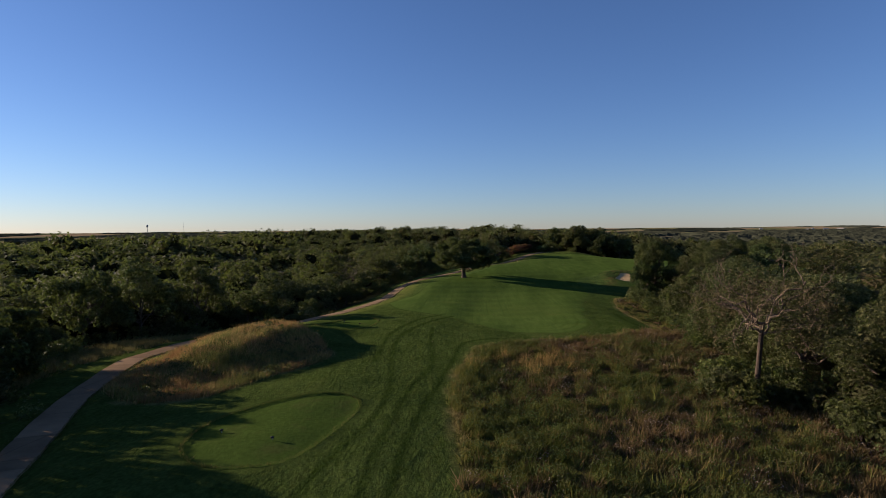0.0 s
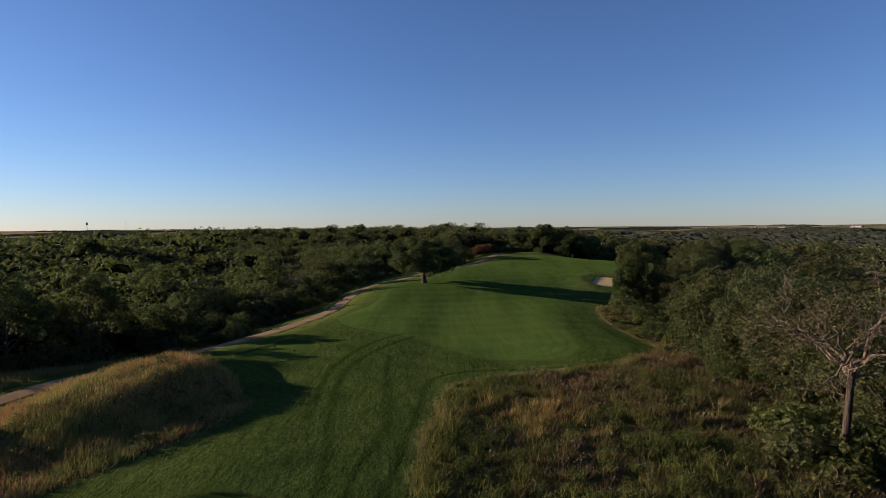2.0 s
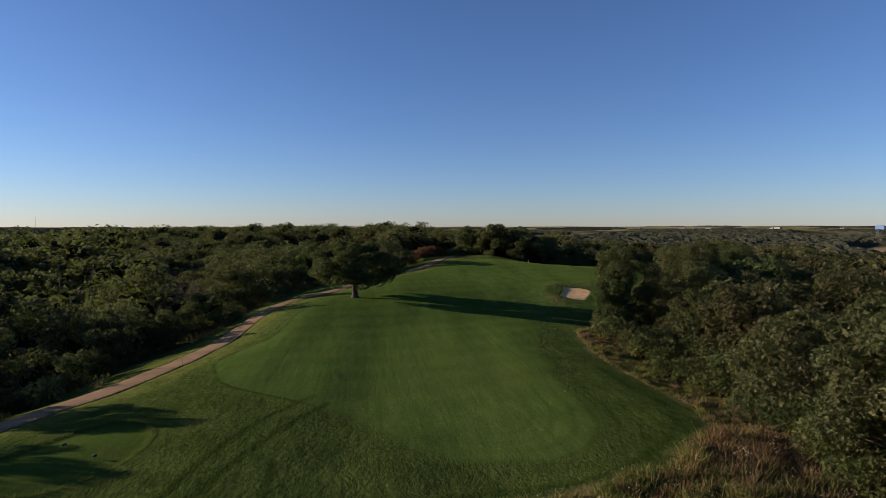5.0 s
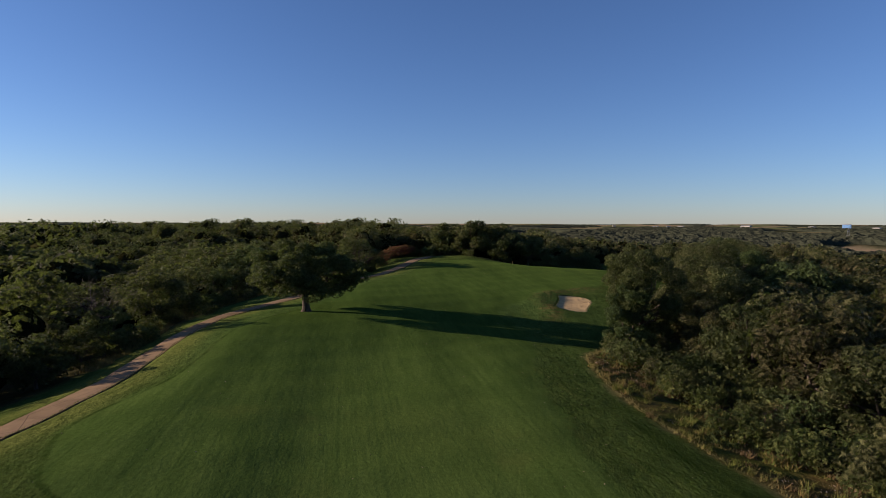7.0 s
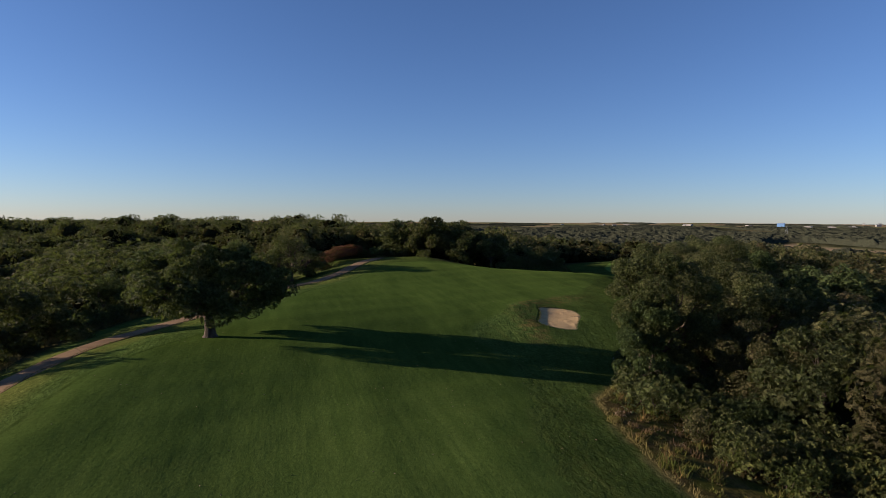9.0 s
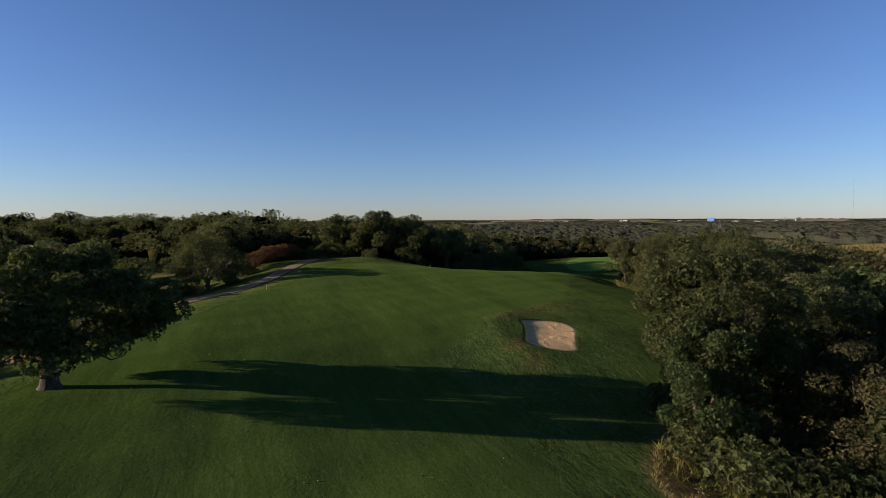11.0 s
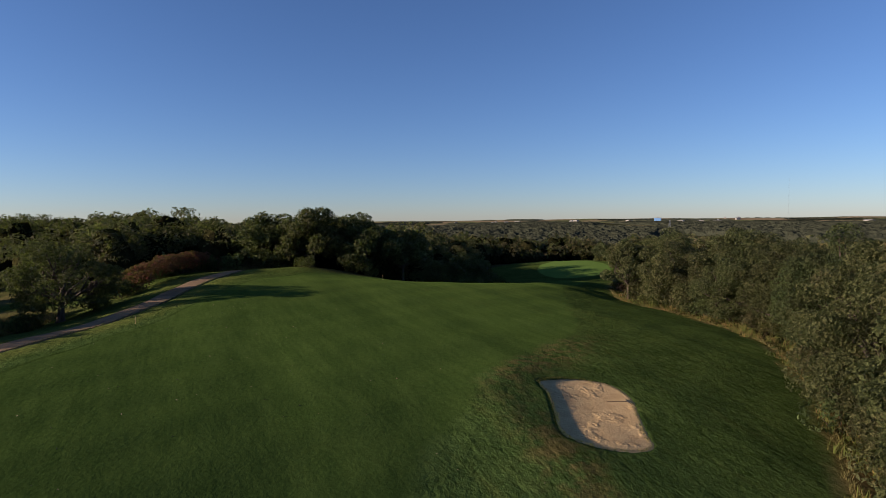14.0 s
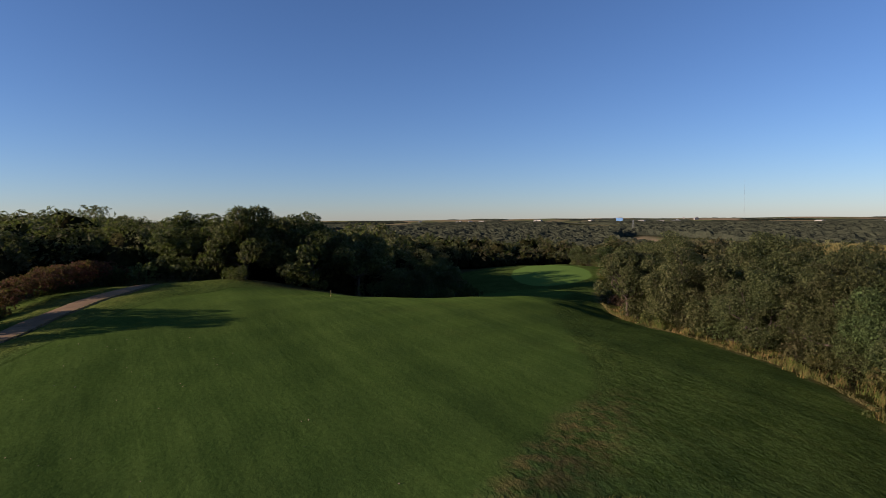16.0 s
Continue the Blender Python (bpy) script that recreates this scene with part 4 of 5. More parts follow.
def bare_tree(name, m, label, seed, trunk, fork, reach, boughs, material):
    """A leafless tree: a stout trunk, crooked boughs that fork three times."""
    rng = np.random.default_rng(seed)
    ob = thing(name, m, label, "tree")
    zs = np.array([-0.5, 0, 0.3, 1.2, fork * 0.6, fork])
    pts = np.column_stack((0.06 * zs, -0.03 * zs, zs))
    part("trunk", quads("trunk", *tube(pts, trunk * np.array([1.7, 1.5, 1.15, 1.0, 0.9, 0.8]), 10), True), DARK_BARK, ob)

    def grow(a, way, length, r, depth, out):
        bend = way + rng.normal(0, 0.16, 3)
        b = a + bend / np.linalg.norm(bend) * length
        out.append(limb(rng, a, b, r, r * 0.55, 0.11, 6, 6 if depth < 2 else 4))
        if depth < 4:
            for k in range(3 if depth < 2 else 2):
                s = rng.uniform(0.45, 1.0)
                w = way + rng.normal(0, 0.55, 3) + np.array([0, 0, 0.12])
                grow(a + (b - a) * s, w / np.linalg.norm(w), length * rng.uniform(0.45, 0.7), r * 0.5, depth + 1, out)

    for k in range(boughs):
        w = k * 2 * math.pi / boughs + rng.normal(0, 0.25)
        way = np.array([math.cos(w), math.sin(w), rng.uniform(0.12, 0.95)])
        out = []
        grow(pts[-1] - np.array([0, 0, rng.uniform(0, fork * 0.2)]), way / np.linalg.norm(way), reach * rng.uniform(0.42, 0.6), trunk * 0.42, 0, out)
        part("bough", joined("bough", out, True), material, ob)
    return ob


half_dead = bare_tree("bare_tree", stand(26.8, 48.6, 0), "pale dead-limbed oak with a stout dark trunk over the rough", 41, 0.24, 6.4, 9.0, 10, DEAD_WOOD)
_rng = np.random.default_rng(44)
_c, _r = crown_plan(_rng, 11.5, 7.2, 3.6, 60, 0.11)
part("crown", quads("crown", *leaves(_rng, _c, _r, 3000, 0.30)), RUSSET_LEAF, half_dead, "thin crown of withering olive-brown leaves")
bare_tree("bare_tree", stand(30, 346, 0), "bare grey snag on the wooded skyline", 42, 0.3, 7.0, 8.5, 5, DEAD_WOOD)
bare_tree("bare_tree", stand(-29, 148, 0, 1.0, -0.0), "leafless grey-brown tree among the woods beside the path", 43, 0.15, 4.0, 9.0, 13, GREY_WOOD)


def spruce(x, y, tall, seed):
    """A narrow conifer: a straight trunk and drooping sprays in tiers."""
    rng = np.random.default_rng(seed)
    ob = thing("spruce_tree", stand(x, y, 0, 1, 0.1), "dark blue-green spruce standing in the woods", "tree", "spruces in the woods")
    part("trunk", quads("trunk", *tube([(0, 0, -0.3), (0, 0, tall * 0.5), (0, 0, tall * 0.98)], [0.2, 0.12, 0.02], 7), True), BARK, ob)
    c, r = [], []
    for k in range(14):
        z = tall * (0.08 + 0.88 * k / 13)
        reach = (1 - k / 13.5) * tall * 0.20
        for w in np.arange(7) * 0.9 + k * 0.37:
            c.append((math.cos(w) * reach * 0.75, math.sin(w) * reach * 0.75, z - reach * 0.15)), r.append(0.22 + reach * 0.34)
    part("foliage", quads("foliage", *leaves(rng, c, r, 2600, 0.55, 0.4, 0.55)), CEDAR_LEAF, ob)


for x, y, tall, seed in ((-77.0, 183.0, 10.0, 1), (-73.0, 187.0, 11.0, 2), (-70.5, 189.0, 10.4, 3)):
    spruce(x, y, tall, seed)


# ---------------------------------------------------------------- undergrowth
def shrub_meshes(seed, wide, tall, count, size):
    rng = np.random.default_rng(seed)
    n = 9
    c = np.column_stack((rng.normal(0, wide * 0.38, n), rng.normal(0, wide * 0.38, n), rng.uniform(0.25, 0.75, n) * tall))
    r = rng.uniform(0.3, 0.48, n) * wide
    stems = [limb(rng, (rng.normal(0, 0.1), rng.normal(0, 0.1), -0.2), q, 0.035, 0.012, n=4, sides=4) for q in c]
    return joined("stems", stems, True), quads("foliage", *leaves(rng, c, r, count, size, flat=tall / wide))


def shrubs():
    """Bushes along the edges of the woods."""
    rng = np.random.default_rng(15)
    kinds = [(shrub_meshes(301, 2.0, 1.9, 640, 0.34), WEED, "low green bush at the edge of the woods"),
             (shrub_meshes(302, 1.8, 2.3, 640, 0.34), DEEP_LEAF, "leafy deep-green bush at the edge of the woods"),
             (shrub_meshes(303, 1.7, 1.5, 560, 0.32), RUSSET_LEAF, "rusty brown bush at the edge of the woods"),
             (shrub_meshes(304, 2.2, 2.6, 680, 0.36), OLIVE_LEAF, "olive bush at the edge of the woods")]
    first = {}
    edge = OPEN[2:-1]
    for (ax, ay), (bx, by) in zip(edge[:-1], edge[1:]):
        close = ax > 25 and ay < 185
        n = max(1, int(math.hypot(bx - ax, by - ay) / (0.74 if close and 74 < ay < 125 else 1.35 if close else 2.9)))
        for k in range(n):
            s = (k + rng.random()) / n
            x, y = ax + (bx - ax) * s, ay + (by - ay) * s
            nx, ny = (by - ay), -(bx - ax)
            w = math.hypot(nx, ny)
            off = rng.uniform(-9.0 if close else -4.5, 1.2)
            x, y = x + nx / w * off, y + ny / w * off
            if y < 22 or y > 250 or x > -26 and x < 0 and 88 < y < 128 or side(np.array([x]), np.array([y]), WILD)[0] > -0.8 and x > 0 and y < 205:
                continue
            pick, size = rng.choice(4, p=(0.4, 0.33, 0.07, 0.2)), rng.uniform(0.65, 1.35)
            (stems, foliage), mat, label = kinds[pick]
            if pick not in first:
                ob = thing("bush", stand(x, y, 0, 1, 0.05), label, "bush", "bushes along the woods")
                part("stem_cluster", stems, BARK, ob), part("foliage", foliage, mat, ob)
                ob.scale = (size, size, size)
                first[pick] = ob
            else:
                place_copy(first[pick], x, y, rng.uniform(0, 360), size)


shrubs()
for x, y, size, pick in ((5.4, 188.0, 1.3, 1), (11.8, 193.4, 1.4, 1), (14.2, 197.5, 1.5, 1), (-25.0, 92.0, 1.5, 0), (-27.5, 94.0, 1.4, 0), (-25.5, 139.5, 1.9, 1), (24.4, 45.8, 1.7, 1), (28.9, 46.2, 1.7, 0), (26.0, 51.5, 1.8, 1), (23.4, 48.2, 1.6, 0)):
    stems, foliage = shrub_meshes(320 + pick, 1.8, 1.4, 900, 0.26)
    ob = thing("bush", stand(x, y, 40 * x, size, 0.05), ("pale olive bush at the edge of the grass", "low green bush at the edge of the grass")[pick], "bush")
    part("stem_cluster", stems, BARK, ob), part("foliage", foliage, (OLIVE_LEAF, WEED)[pick], ob)
sumac = thing("sumac_thicket", stand(20.5, 209.5, 60), "long rust-red sumac thicket beside the cart path", "bush")
_rng = np.random.default_rng(8)
_c = np.column_stack((_rng.uniform(-12.5, 12.5, 130), _rng.uniform(-2.4, 2.4, 130), np.zeros(130)))
_c[:, 2] = 0.4 + 2.2 * (1 - (_c[:, 0] / 13.5) ** 4) - 0.16 * _c[:, 1] ** 2 + _rng.normal(0, 0.1, 130)
_w = sumac.matrix_basis
for q in _c:
    g = _w @ Vector((q[0], q[1], 0))
    q[2] += height(g.x, g.y) - g.z
part("foliage", quads("foliage", *leaves(_rng, _c, np.full(130, 1.0), 13000, 0.32)), SUMAC_LEAF, sumac)


def scatter(rng, outline, per_metre, margin=0.0):
    """Random places inside an outline, thinned towards its edge."""
    o = np.array(outline)
    lo, hi = o.min(axis=0), o.max(axis=0)
    n = int((hi - lo).prod() * per_metre)
    x, y = rng.uniform(lo[0], hi[0], n), rng.uniform(lo[1], hi[1], n)
    ok = side(x, y, outline) < -margin - 0.5 * rng.random(n) ** 2
    return x[ok], y[ok]


def tussocks(rng, x, y, blades, tall, spread, width, droop=0.45):
    """Fans of grass blades at the given places, as verts and triangles."""
    n = len(x)
    size = rng.uniform(0.6, 1.2, n) * tall
    bx = np.repeat(x, blades) + rng.normal(0, spread * 0.5, n * blades)
    by = np.repeat(y, blades) + rng.normal(0, spread * 0.5, n * blades)
    bz = ground(bx, by) - 0.03
    h = np.repeat(size, blades) * rng.uniform(0.5, 1.1, n * blades)
    w = rng.uniform(0, 2 * np.pi, n * blades)
    lean = h * droop * rng.random(n * blades)
    u = rng.uniform(0, 2 * np.pi, n * blades)
    hw = width * rng.uniform(0.6, 1.3, n * blades)
    base = np.column_stack((bx, by, bz))
    off = np.column_stack((np.cos(u) * hw, np.sin(u) * hw, np.zeros(n * blades)))
    tip = base + np.column_stack((np.cos(w) * lean + 0.12 * h, np.sin(w) * lean, h))
    v = np.stack((base - off, base + off, tip), 1)
    return v.reshape(-1, 3), np.arange(n * blades * 3).reshape(-1, 3), tip


def prairie():
    rng = np.random.default_rng(21)
    near_wild = [(3.6, -12), (2.6, 8), (1.4, 22), (1.3, 32.3), (0.4, 41), (0.5, 50.7), (3.0, 61.5), (8, 65.6), (13.4, 66.6), (19.6, 70), (26.6, 76.5), (29, 84), (28.6, 93), (28.6, 103), (30.2, 112),
                 (31.7, 116.5), (35, 120), (38.6, 123), (46, 130.5), (57.4, 139.3), (68.5, 150.3), (74.6, 159), (78, 169), (80, 181), (86, 190), (90, 188), (84, 172), (80, 158),
                 (72, 147), (58, 134), (46, 126), (40, 119), (38, 110), (37, 95), (38, 80), (36, 66), (35, 50), (36, 22), (35, -12)]
    # tufts of grass, thickest in a few golden patches
    cx, cy = scatter(rng, near_wild, 0.55)
    golden = np.exp(-((cx - 8) / 3.5) ** 2 - ((cy - 54.5) / 2.6) ** 2) + np.exp(-((cx - 14) / 2) ** 2 - ((cy - 36) / 2) ** 2)
    keep = rng.random(len(cx)) < np.where(cy < 78, 0.3, np.where(cy < 122, 0.12, 0.7)) + golden
    cx, cy = cx[keep], cy[keep]
    lot = rng.integers(2, 7, len(cx))
    girth = np.repeat(rng.uniform(0.16, 0.42, len(cx)), lot)
    x, y = np.repeat(cx, lot) + rng.normal(0, 1, lot.sum()) * girth, np.repeat(cy, lot) + rng.normal(0, 1, lot.sum()) * girth
    ok = side(x, y, near_wild) < 0.1
    x, y, girth = x[ok], y[ok], girth[ok]
    v, f, tip = tussocks(rng, x, y, 15, 0.45 + girth * 1.0, 0.34, 0.026, 1.0)
    ob = new("prairie_grass", quads("prairie_grass", v, f))
    ob.data.materials.append(PRAIRIE)
    tagged(ob, "unmown prairie grass in green, brown and golden tussocks", "grass", kind="stuff")
    # weeds in clumps of their own height and colour, greener towards the mown edge, browner under the trees
    x, y = scatter(rng, near_wild, 2.1, 0.2)
    keep = (y < 120) & (rng.random(len(x)) < np.where(y < 78, 0.95, 0.3))
    x, y = x[keep], y[keep]
    rust = 0.062 * (x - 10.5) - 1.1 * step(y, 74, 82) + 0.75 * np.sin(0.31 * x + 0.9 * np.sin(0.23 * y)) * np.sin(0.27 * y + 1.0) + rng.normal(0, 0.45, len(x))
    kind_of = np.where(rust > 0.45, 2, np.where(rust > -0.05, 1, 0))
    kind_of[rng.random(len(x)) < 1.1 * np.exp(-((x - 8) / 4) ** 2 - ((y - 54) / 2.6) ** 2)] = 3
    tall = np.clip(rng.normal(0.72, 0.22, len(x)), 0.3, 1.3) * np.where(y < 76, 1.0, 0.6)
    for pick, mat, tint in ((0, GREEN_TUFT, "green"), (1, OLIVE_TUFT, "olive"), (2, RUST_TUFT, "withered brown"), (3, GOLD_TUFT, "golden")):
        ok = kind_of == pick
        v, f, tip = tussocks(rng, x[ok], y[ok], 44, tall[ok] * (1.15 if pick == 3 else 0.85), 0.46, 0.030 if pick == 3 else 0.044, 0.8 if pick == 3 else 1.25)
        ob = new("weeds", quads("weeds", v, f))
        ob.data.materials.append(mat)
        tagged(ob, "%s weeds and grass in clumps on the unmown prairie" % tint, "weeds", kind="stuff")
        if pick == 2:
            tops = tip
    ok = (y < 78) & (rng.random(len(x)) < 0.75) & (kind_of < 2)
    v, f = leaves(rng, np.column_stack((x[ok], y[ok], ground(x[ok], y[ok]) + 0.5 * tall[ok])), tall[ok] * 0.62, ok.sum() * 34, 0.17, 0.5, flat=0.75, spread=0.6)
    ob = new("weeds", quads("weeds", v, f))
    ob.data.materials.append(WEED)
    tagged(ob, "broad-leaved green weeds among the prairie grass", "weeds", kind="stuff")
    # pale dry seed heads
    pick = rng.choice(len(tops), 1300)
    heads = np.repeat(tops[pick], 9, axis=0) + rng.normal(0, 1, (11700, 3)) * np.array([0.2, 0.2, 0.09])
    v, f = leaves(rng, heads, np.full(len(heads), 0.03), len(heads) * 2, 0.07)
    ob = new("seed_heads", quads("seed_heads", v, f))
    ob.data.materials.append(SEED)
    tagged(ob, "pale dry seed heads over the prairie grass", "weeds", kind="stuff")
    # the grassy mound between the tees
    x, y = scatter(rng, MOUND, 15.0)
    v, f, tip = tussocks(rng, x, y, 15, 0.6 + 0.25 * np.sin(1.3 * x + 0.4 * y) * np.sin(0.9 * y - 0.5 * x), 0.5, 0.02, 0.9)
    ob = new("mound_grass", quads("mound_grass", v, f))
    ob.data.materials.append(MOUND_GRASS)
    tagged(ob, "tall golden-brown grass covering a low mound", "grass", kind="stuff")
    x, y = scatter(rng, MOUND, 1.3)
    keep = np.sin(0.5 * x + 0.3 * y) + rng.normal(0, 0.7, len(x)) + 0.15 * (x + 20) > 0
    x, y = x[keep], y[keep]
    v, f = leaves(rng, np.column_stack((x, y, ground(x, y) + 0.3)), rng.uniform(0.2, 0.45, len(x)), len(x) * 22, 0.2, flat=0.8)
    ob = new("weeds", quads("weeds", v, f))
    ob.data.materials.append(OLIVE_LEAF)
    tagged(ob, "olive broad-leaved weeds among the mound's grass", "weeds", kind="stuff")
    # tall grass beside the path and under the first trees
    strips = [[(-23.6, 95), (-21.4, 93.5), (-21, 95.5), (-22.6, 97.2)], [(-36, 20), (-38, 44), (-40, 55), (-38, 64), (-33, 75), (-27, 90), (-29, 96), (-36, 86), (-46, 76), (-49, 60), (-42, 44), (-40, 20)],
              [(-19.5, 120), (-17.5, 132), (-18, 147), (-13, 156), (-8, 166), (-2, 176), (-6, 178), (-12, 168), (-17, 158), (-22, 148), (-21, 132), (-22, 122)],
              [(-3, 184), (6, 190), (9, 197), (2, 204), (-14, 205), (-18, 196)], [(27, 212), (33, 210.5), (44, 213), (44, 218), (34, 220), (27, 217)]]
    vs, fs, n = [], [], 0
    for s in strips:
        x, y = scatter(rng, s, 3.0)
        v, f, tip = tussocks(rng, x, y, 14, 0.75, 0.45, 0.032, 1.2)
        vs.append(v), fs.append(f + n)
        n += len(v)
    ob = new("verge_grass", quads("verge_grass", np.concatenate(vs), np.concatenate(fs)))
    ob.data.materials.append(REEDS)
    tagged(ob, "dry tan grass along the woods and the cart path", "grass", kind="stuff")


prairie()


def edging(line, off, spacing, tall, label, material=None):
    """Longer turf that hangs over a cut edge, along a line on the plan."""
    rng = np.random.default_rng(63)
    p = np.array(line)
    d = np.gradient(p, axis=0)
    d /= np.linalg.norm(d, axis=1)[:, None]
    n = np.stack((-d[:, 1], d[:, 0]), -1)
    xs, ys = [], []
    for a, b, k in zip(p[:-1], p[1:], n[:-1]):
        m = max(1, int(np.linalg.norm(b - a) / spacing))
        for s in (np.arange(m) + rng.random(m)) / m:
            q = a + (b - a) * s + k * (off + abs(rng.normal(0, 0.09 if material is None else 0.35)) * (1 if off > 0 else -1))
            xs.append(q[0]), ys.append(q[1])
    v, f, tip = tussocks(rng, np.array(xs), np.array(ys), 7, tall, 0.14, 0.016, 1.2)
    ob = new("edge_turf", quads("edge_turf", v, f))
    ob.data.materials.append(material or BLADES)
    tagged(ob, label, "grass", kind="stuff")


edging(CART[8:], 1.27, 0.22, 0.16, "longer green turf along the edge of the cart path")
edging(CART[8:], -1.27, 0.22, 0.16, "longer green turf along the edge of the cart path")
edging(rounded(WILD[2:25], 4, False), -0.2, 0.16, 0.40, "pale dry grass along the edge of the mown turf", REEDS)
for outline in TEES:
    edging(outline + outline[:1], 0.05 if side(np.array([outline[0][0] + 0.2]), np.array([outline[0][1]]), outline)[0] > 0 else -0.05, 0.09, 0.2, "longer turf round the edge of the closely mown tee")
edging(BUNKER + BUNKER[:1], -0.03, 0.07, 0.09, "ragged turf hanging over the bunker's lip")


def fallen_leaves():
    """Dry leaves blown over the mown turf, most of them near the trees."""
    rng = np.random.default_rng(71)
    x, y = rng.uniform(-12, 36, 3000), rng.uniform(60, 190, 3000)
    keep = (side(x, y, WILD) > 0.3) & (side(x, y, BUNKER) > 0.4) & (rng.random(len(x)) < 0.16 + 0.6 * np.exp(-np.hypot(x - 0.7, y - 136) / 9) + 0.3 * np.exp(-np.abs(x - 24) / 5))
    x, y = x[keep], y[keep]
    v, f = leaves(rng, np.column_stack((x, y, ground(x, y) + 0.02)), np.full(len(x), 0.02), len(x), 0.085, 0.7, spread=0.3)
    ob = new("fallen_leaves", quads("fallen_leaves", v, f))
    ob.data.materials.append(LITTER)
    tagged(ob, "dry tan leaves scattered over the mown turf", "leaves", kind="stuff")


fallen_leaves()


# ---------------------------------------------------------------- course furniture
WHITE, DARK, YELLOW = plain_material("white_paint", (0.75, 0.74, 0.70), 0.5), plain_material("dark_paint", (0.03, 0.028, 0.025), 0.9), plain_material("yellow_paint", (0.32, 0.24, 0.07), 0.7)
DULL = plain_material("dull_grey_paint", (0.16, 0.17, 0.18), 0.7)
STEEL = plain_material("galvanised_steel", (0.35, 0.36, 0.38), 0.4, 0.7)


def tee_marker(x, y, turn):
    """A squat carved marker: a rounded block on a short foot."""
    ob = thing("tee_marker", pose(x, y, height(x, y), 0, 0, turn), "small dark carved marker on the tee", "tee marker", "tee markers")
    ring = tube([(-0.12, 0, 0.08), (-0.10, 0, 0.085), (0, 0, 0.09), (0.10, 0, 0.085), (0.12, 0, 0.08)], [0.02, 0.055, 0.065, 0.055, 0.02], 8)
    part("block", quads("block", *ring, True), DARK, ob)
    part("foot", quads("foot", *tube([(0, 0, -0.08), (0, 0, 0.06)], [0.03, 0.03], 6)), STEEL, ob)


def stake(x, y, material, label):
    """A distance post: square shaft with a chamfered cap."""
    ob = thing("distance_post", pose(x, y, height(x, y)), label, "post", "distance posts")
    part("shaft", quads("shaft", *tube([(0, 0, -0.2), (0, 0, 0.68)], [0.028, 0.028], 4)), material, ob)
    part("cap", quads("cap", *tube([(0, 0, 0.68), (0, 0, 0.73), (0, 0, 0.76)], [0.045, 0.045, 0.012], 4)), DARK, ob)


for x, y, turn in ((-14.1, 34.1, 20), (-10.2, 32.5, 15), (-14.9, 74.6, 20), (-12.4, 72.6, 15)):
    tee_marker(x, y, turn)
stake(47.6, 195.0, YELLOW, "pale yellow distance post on the crest of the fairway")
stake(16.7, 174.6, YELLOW, "yellow-and-dark distance post between path and fairway")


def bunker_rake():
    ob = thing("bunker_rake", pose(43.2, 142.1, height(43.2, 142.1) - 0.07, 0, 0, -25), "wooden bunker rake lying at the edge of the sand", "rake")
    part("handle", quads("handle", *tube([(-0.55, 0, 0.05), (0.65, 0, 0.03)], [0.016, 0.016], 6)), DEAD_WOOD, ob)
    head = part("head", joined("head", [box(0.67, 0, 0.02, 0.05, 0.62, 0.04)]), DARK, ob)
    tine = quads("tine", *tube([(0, 0, 0.03), (0.05, 0, 0.0), (0.06, 0, -0.05)], [0.008, 0.008, 0.004], 5))
    for k in range(9):
        part("tine", tine, DARK, head).location = (0.69, -0.28 + 0.07 * k, 0)


bunker_rake()



# ---------------------------------------------------------------- the far country
def shed(name, x, y, turn, sx, sy, sz, wall, roof, label, ridge=1.5):
    """A long low building with a pitched roof and a row of door bays."""
    ob = thing(name, pose(x, y, height(x, y) - 0.3, 0, 0, turn), label, "building")
    part("wall", joined("wall", [box(0, 0, 0, sx, sy, sz)]), wall, ob)
    a, b = sx / 2 + 0.4, sy / 2 + 0.4
    v = [(-a, -b, sz), (a, -b, sz), (a, b, sz), (-a, b, sz), (-a, 0, sz + ridge), (a, 0, sz + ridge)]
    part("roof", quads("roof", v + [v[4], v[5]], [(0, 1, 5, 4), (2, 3, 4, 5), (1, 2, 5, 7), (3, 0, 4, 6)]), roof, ob)
    for k in range(max(2, int(sx / 9))):
        part("door", joined("door", [box(-sx / 2 + 4.5 + 9 * k, -sy / 2 - 0.1, 0.2, 4.0, 0.16, sz * 0.6)]), STEEL, ob)


BLUE = plain_material("blue_cladding", (0.13, 0.26, 0.50), 0.6)
PALE = plain_material("pale_cladding", (0.27, 0.25, 0.23), 0.8)


def at_bearing(degrees, distance):
    """A place so many degrees to the right of straight ahead of the first tee."""
    return 20 + math.sin(radians(degrees)) * distance, 110 + math.cos(radians(degrees)) * distance


bx, by = at_bearing(46.0, 2000)
shed("tall_blue_building", bx, by, 40, 30, 20, 12, BLUE, PALE, "tall blue and white industrial building in the valley", 2.0)
for k, (deg, dist, sx, sz) in enumerate(((48.0, 2100, 50, 5), (49.6, 2150, 60, 5), (51.0, 2120, 40, 5), (43.5, 2300, 24, 5), (62.0, 1900, 20, 4), (66.5, 1800, 16, 4), (38.5, 2600, 30, 6), (33.0, 2700, 26, 6))):
    x, y = at_bearing(deg, dist)
    shed("pale_building", x, y, 35 + 13 * k, sx, 18, sz, PALE, PALE, "long pale farm building far across the valley")


_rng = np.random.default_rng(57)
for k in range(10):
    x, y = at_bearing(_rng.uniform(24, 66), _rng.uniform(2300, 3100))
    shed("pale_building", x, y, _rng.uniform(0, 180), _rng.uniform(9, 18), 8, _rng.uniform(4, 6), PALE, DULL, "small pale farmhouse far across the valley", 2.4)


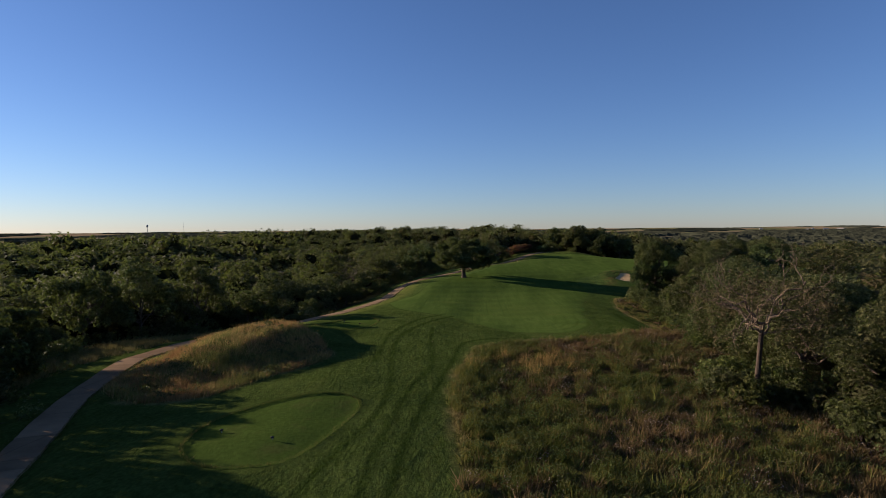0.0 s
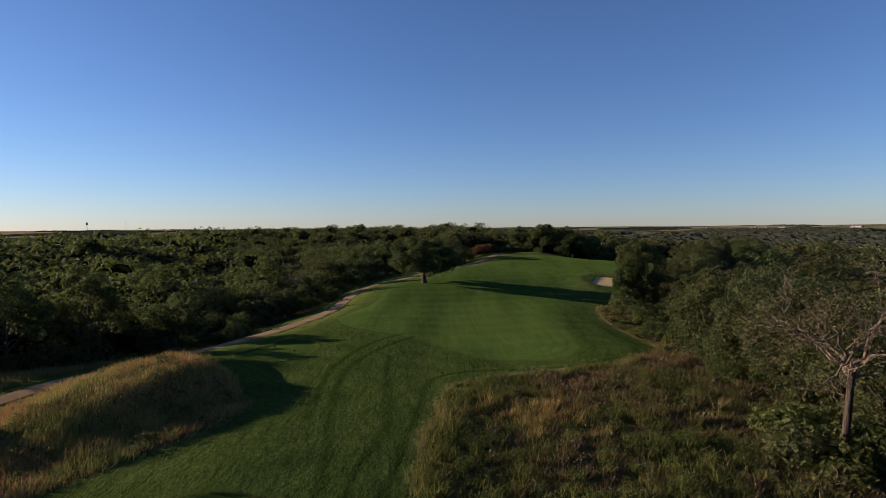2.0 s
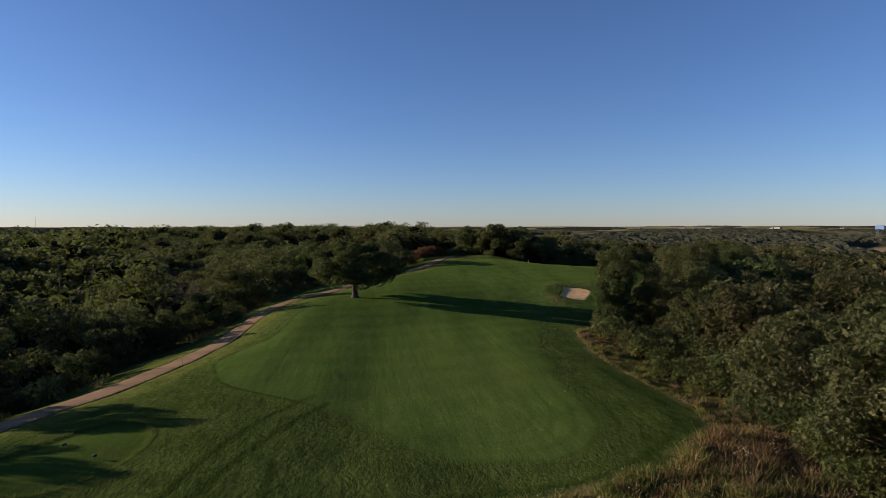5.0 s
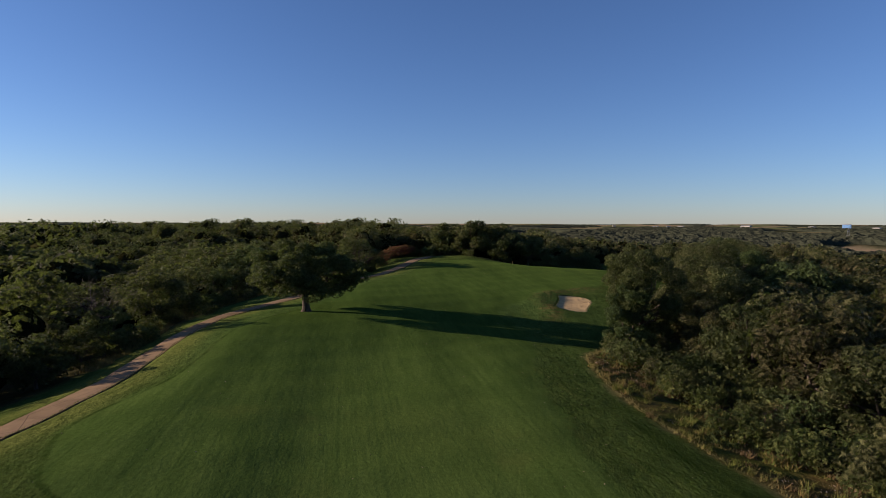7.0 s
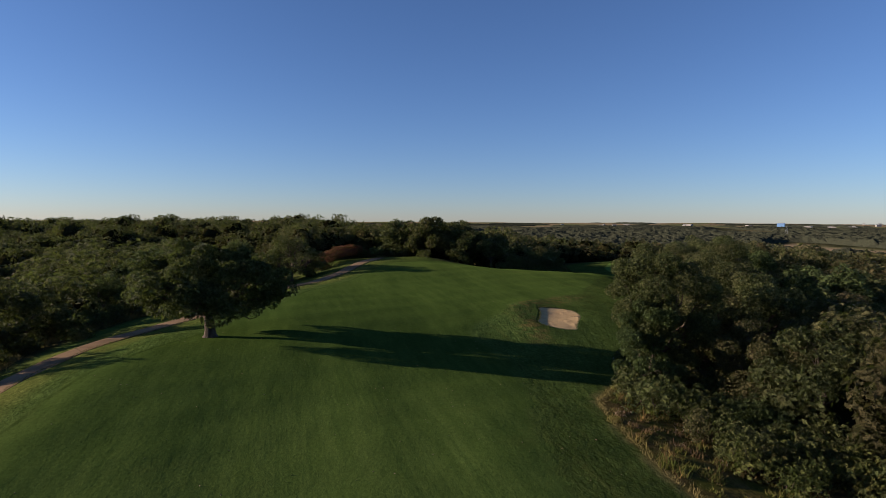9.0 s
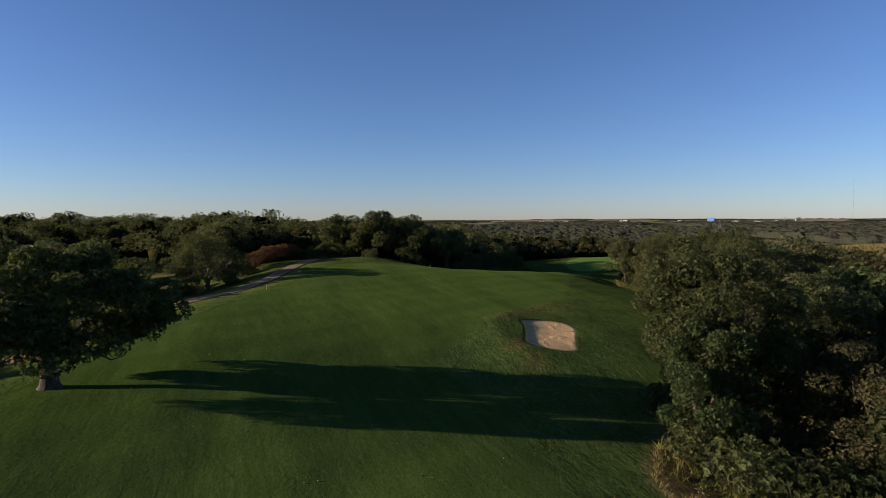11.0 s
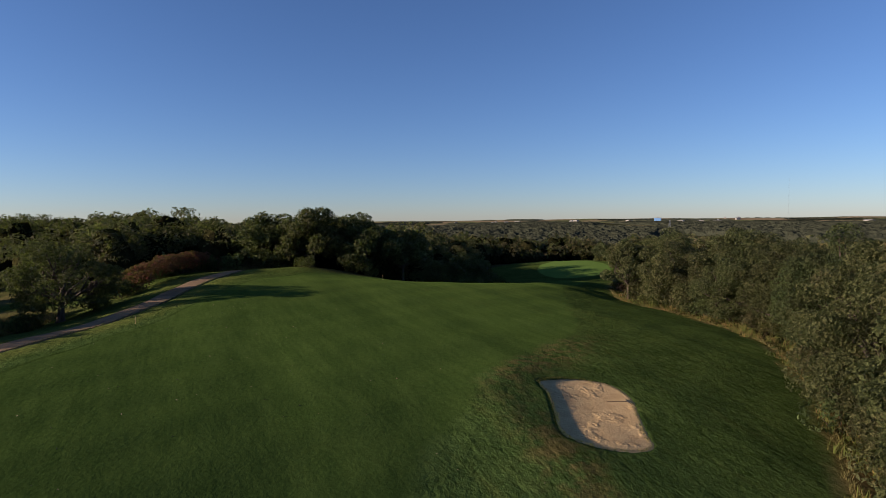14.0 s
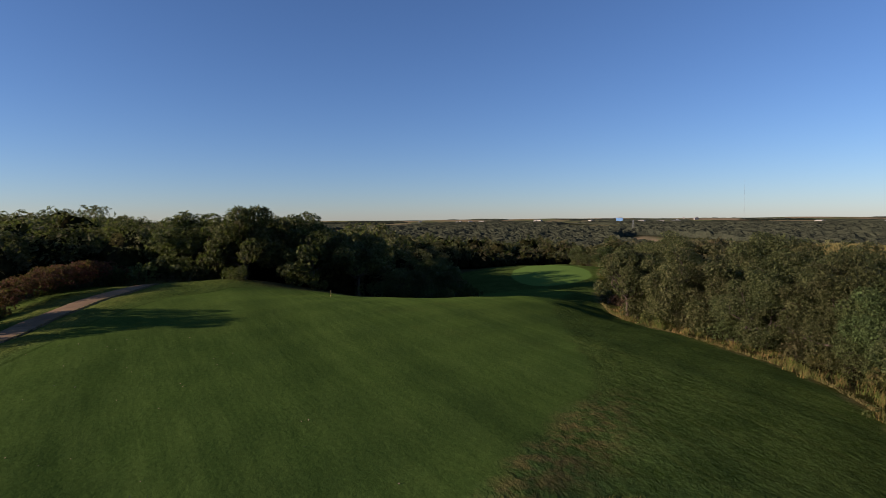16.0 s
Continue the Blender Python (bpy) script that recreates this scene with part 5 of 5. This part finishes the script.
def water_tower():
    x, y = at_bearing(-31.6, 2200)
    ob = thing("water_tower", pose(x, y, height(x, y)), "water tower with a round tank on the horizon", "water tower")
    part("column", quads("column", *tube([(0, 0, -2), (0, 0, 3), (0, 0, 24)], [1.6, 0.9, 0.8], 10)), DULL, ob)
    part("tank", quads("tank", *tube([(0, 0, 22), (0, 0, 24), (0, 0, 28), (0, 0, 31), (0, 0, 32.5)], [0.8, 2.6, 3.6, 2.4, 0.2], 14), True), DULL, ob)


def lattice(name, x, y, base, tall, arms, label, category):
    """A tapering lattice tower: four legs, crossed braces, arms."""
    ob = thing(name, pose(x, y, height(x, y), 0, 0, 30), label, category)
    top = base * 0.14
    r = 0.09 if arms else 0.05
    steel = DULL
    for a, b in ((-1, -1), (1, -1), (1, 1), (-1, 1)):
        part("leg", quads("leg", *tube([(a * base / 2, b * base / 2, -1), (a * top / 2, b * top / 2, tall)], [r, r * 0.7], 4)), steel, ob)
    levels = 9
    for k in range(levels):
        z0, z1 = tall * k / levels, tall * (k + 1) / levels
        w0, w1 = base + (top - base) * k / levels, base + (top - base) * (k + 1) / levels
        bars = []
        for (a, b), (c, d) in zip(((-1, -1), (1, -1), (1, 1), (-1, 1)), ((1, -1), (1, 1), (-1, 1), (-1, -1))):
            bars.append(tube([(a * w0 / 2, b * w0 / 2, z0), (c * w1 / 2, d * w1 / 2, z1)], [r * 0.6, r * 0.6], 3))
            bars.append(tube([(c * w0 / 2, d * w0 / 2, z0), (a * w1 / 2, b * w1 / 2, z1)], [r * 0.6, r * 0.6], 3))
        part("brace", joined("brace", bars), steel, ob)
    for z, w in arms:
        part("arm", joined("arm", [tube([(-w, 0, z), (0, 0, z + 1.2), (w, 0, z)], [0.1, 0.3, 0.1], 4)]), STEEL, ob)


water_tower()
px, py = at_bearing(46.9, 1000)
lattice("power_pylon", px, py, 6.0, 20, ((14, 5.5), (17, 4.5), (19, 3.5)), "steel lattice power pylon standing in the valley", "pylon")
mx, my = at_bearing(56.5, 2400)
lattice("radio_mast", mx, my, 2.2, 150, (), "thin steel radio mast on the horizon", "mast")
mx, my = at_bearing(-29.2, 1600)
lattice("radio_mast", mx, my, 1.6, 42, (), "thin steel radio mast on the horizon", "mast")


def reed_field():
    """The tan field of tall reeds on a rise across the valley."""
    rng = np.random.default_rng(33)
    a, d = rng.uniform(0, 6.283, 7000), np.sqrt(rng.random(7000))
    x, y = 320 + 72 * d * np.cos(a), 277 + 40 * d * np.sin(a)
    v, f, tip = tussocks(rng, x, y, 5, 1.3, 1.6, 0.3)
    ob = new("reed_field", quads("reed_field", v, f))
    ob.data.materials.append(REEDS)
    tagged(ob, "tan field of tall reeds across the valley", "reeds", kind="stuff")


reed_field()
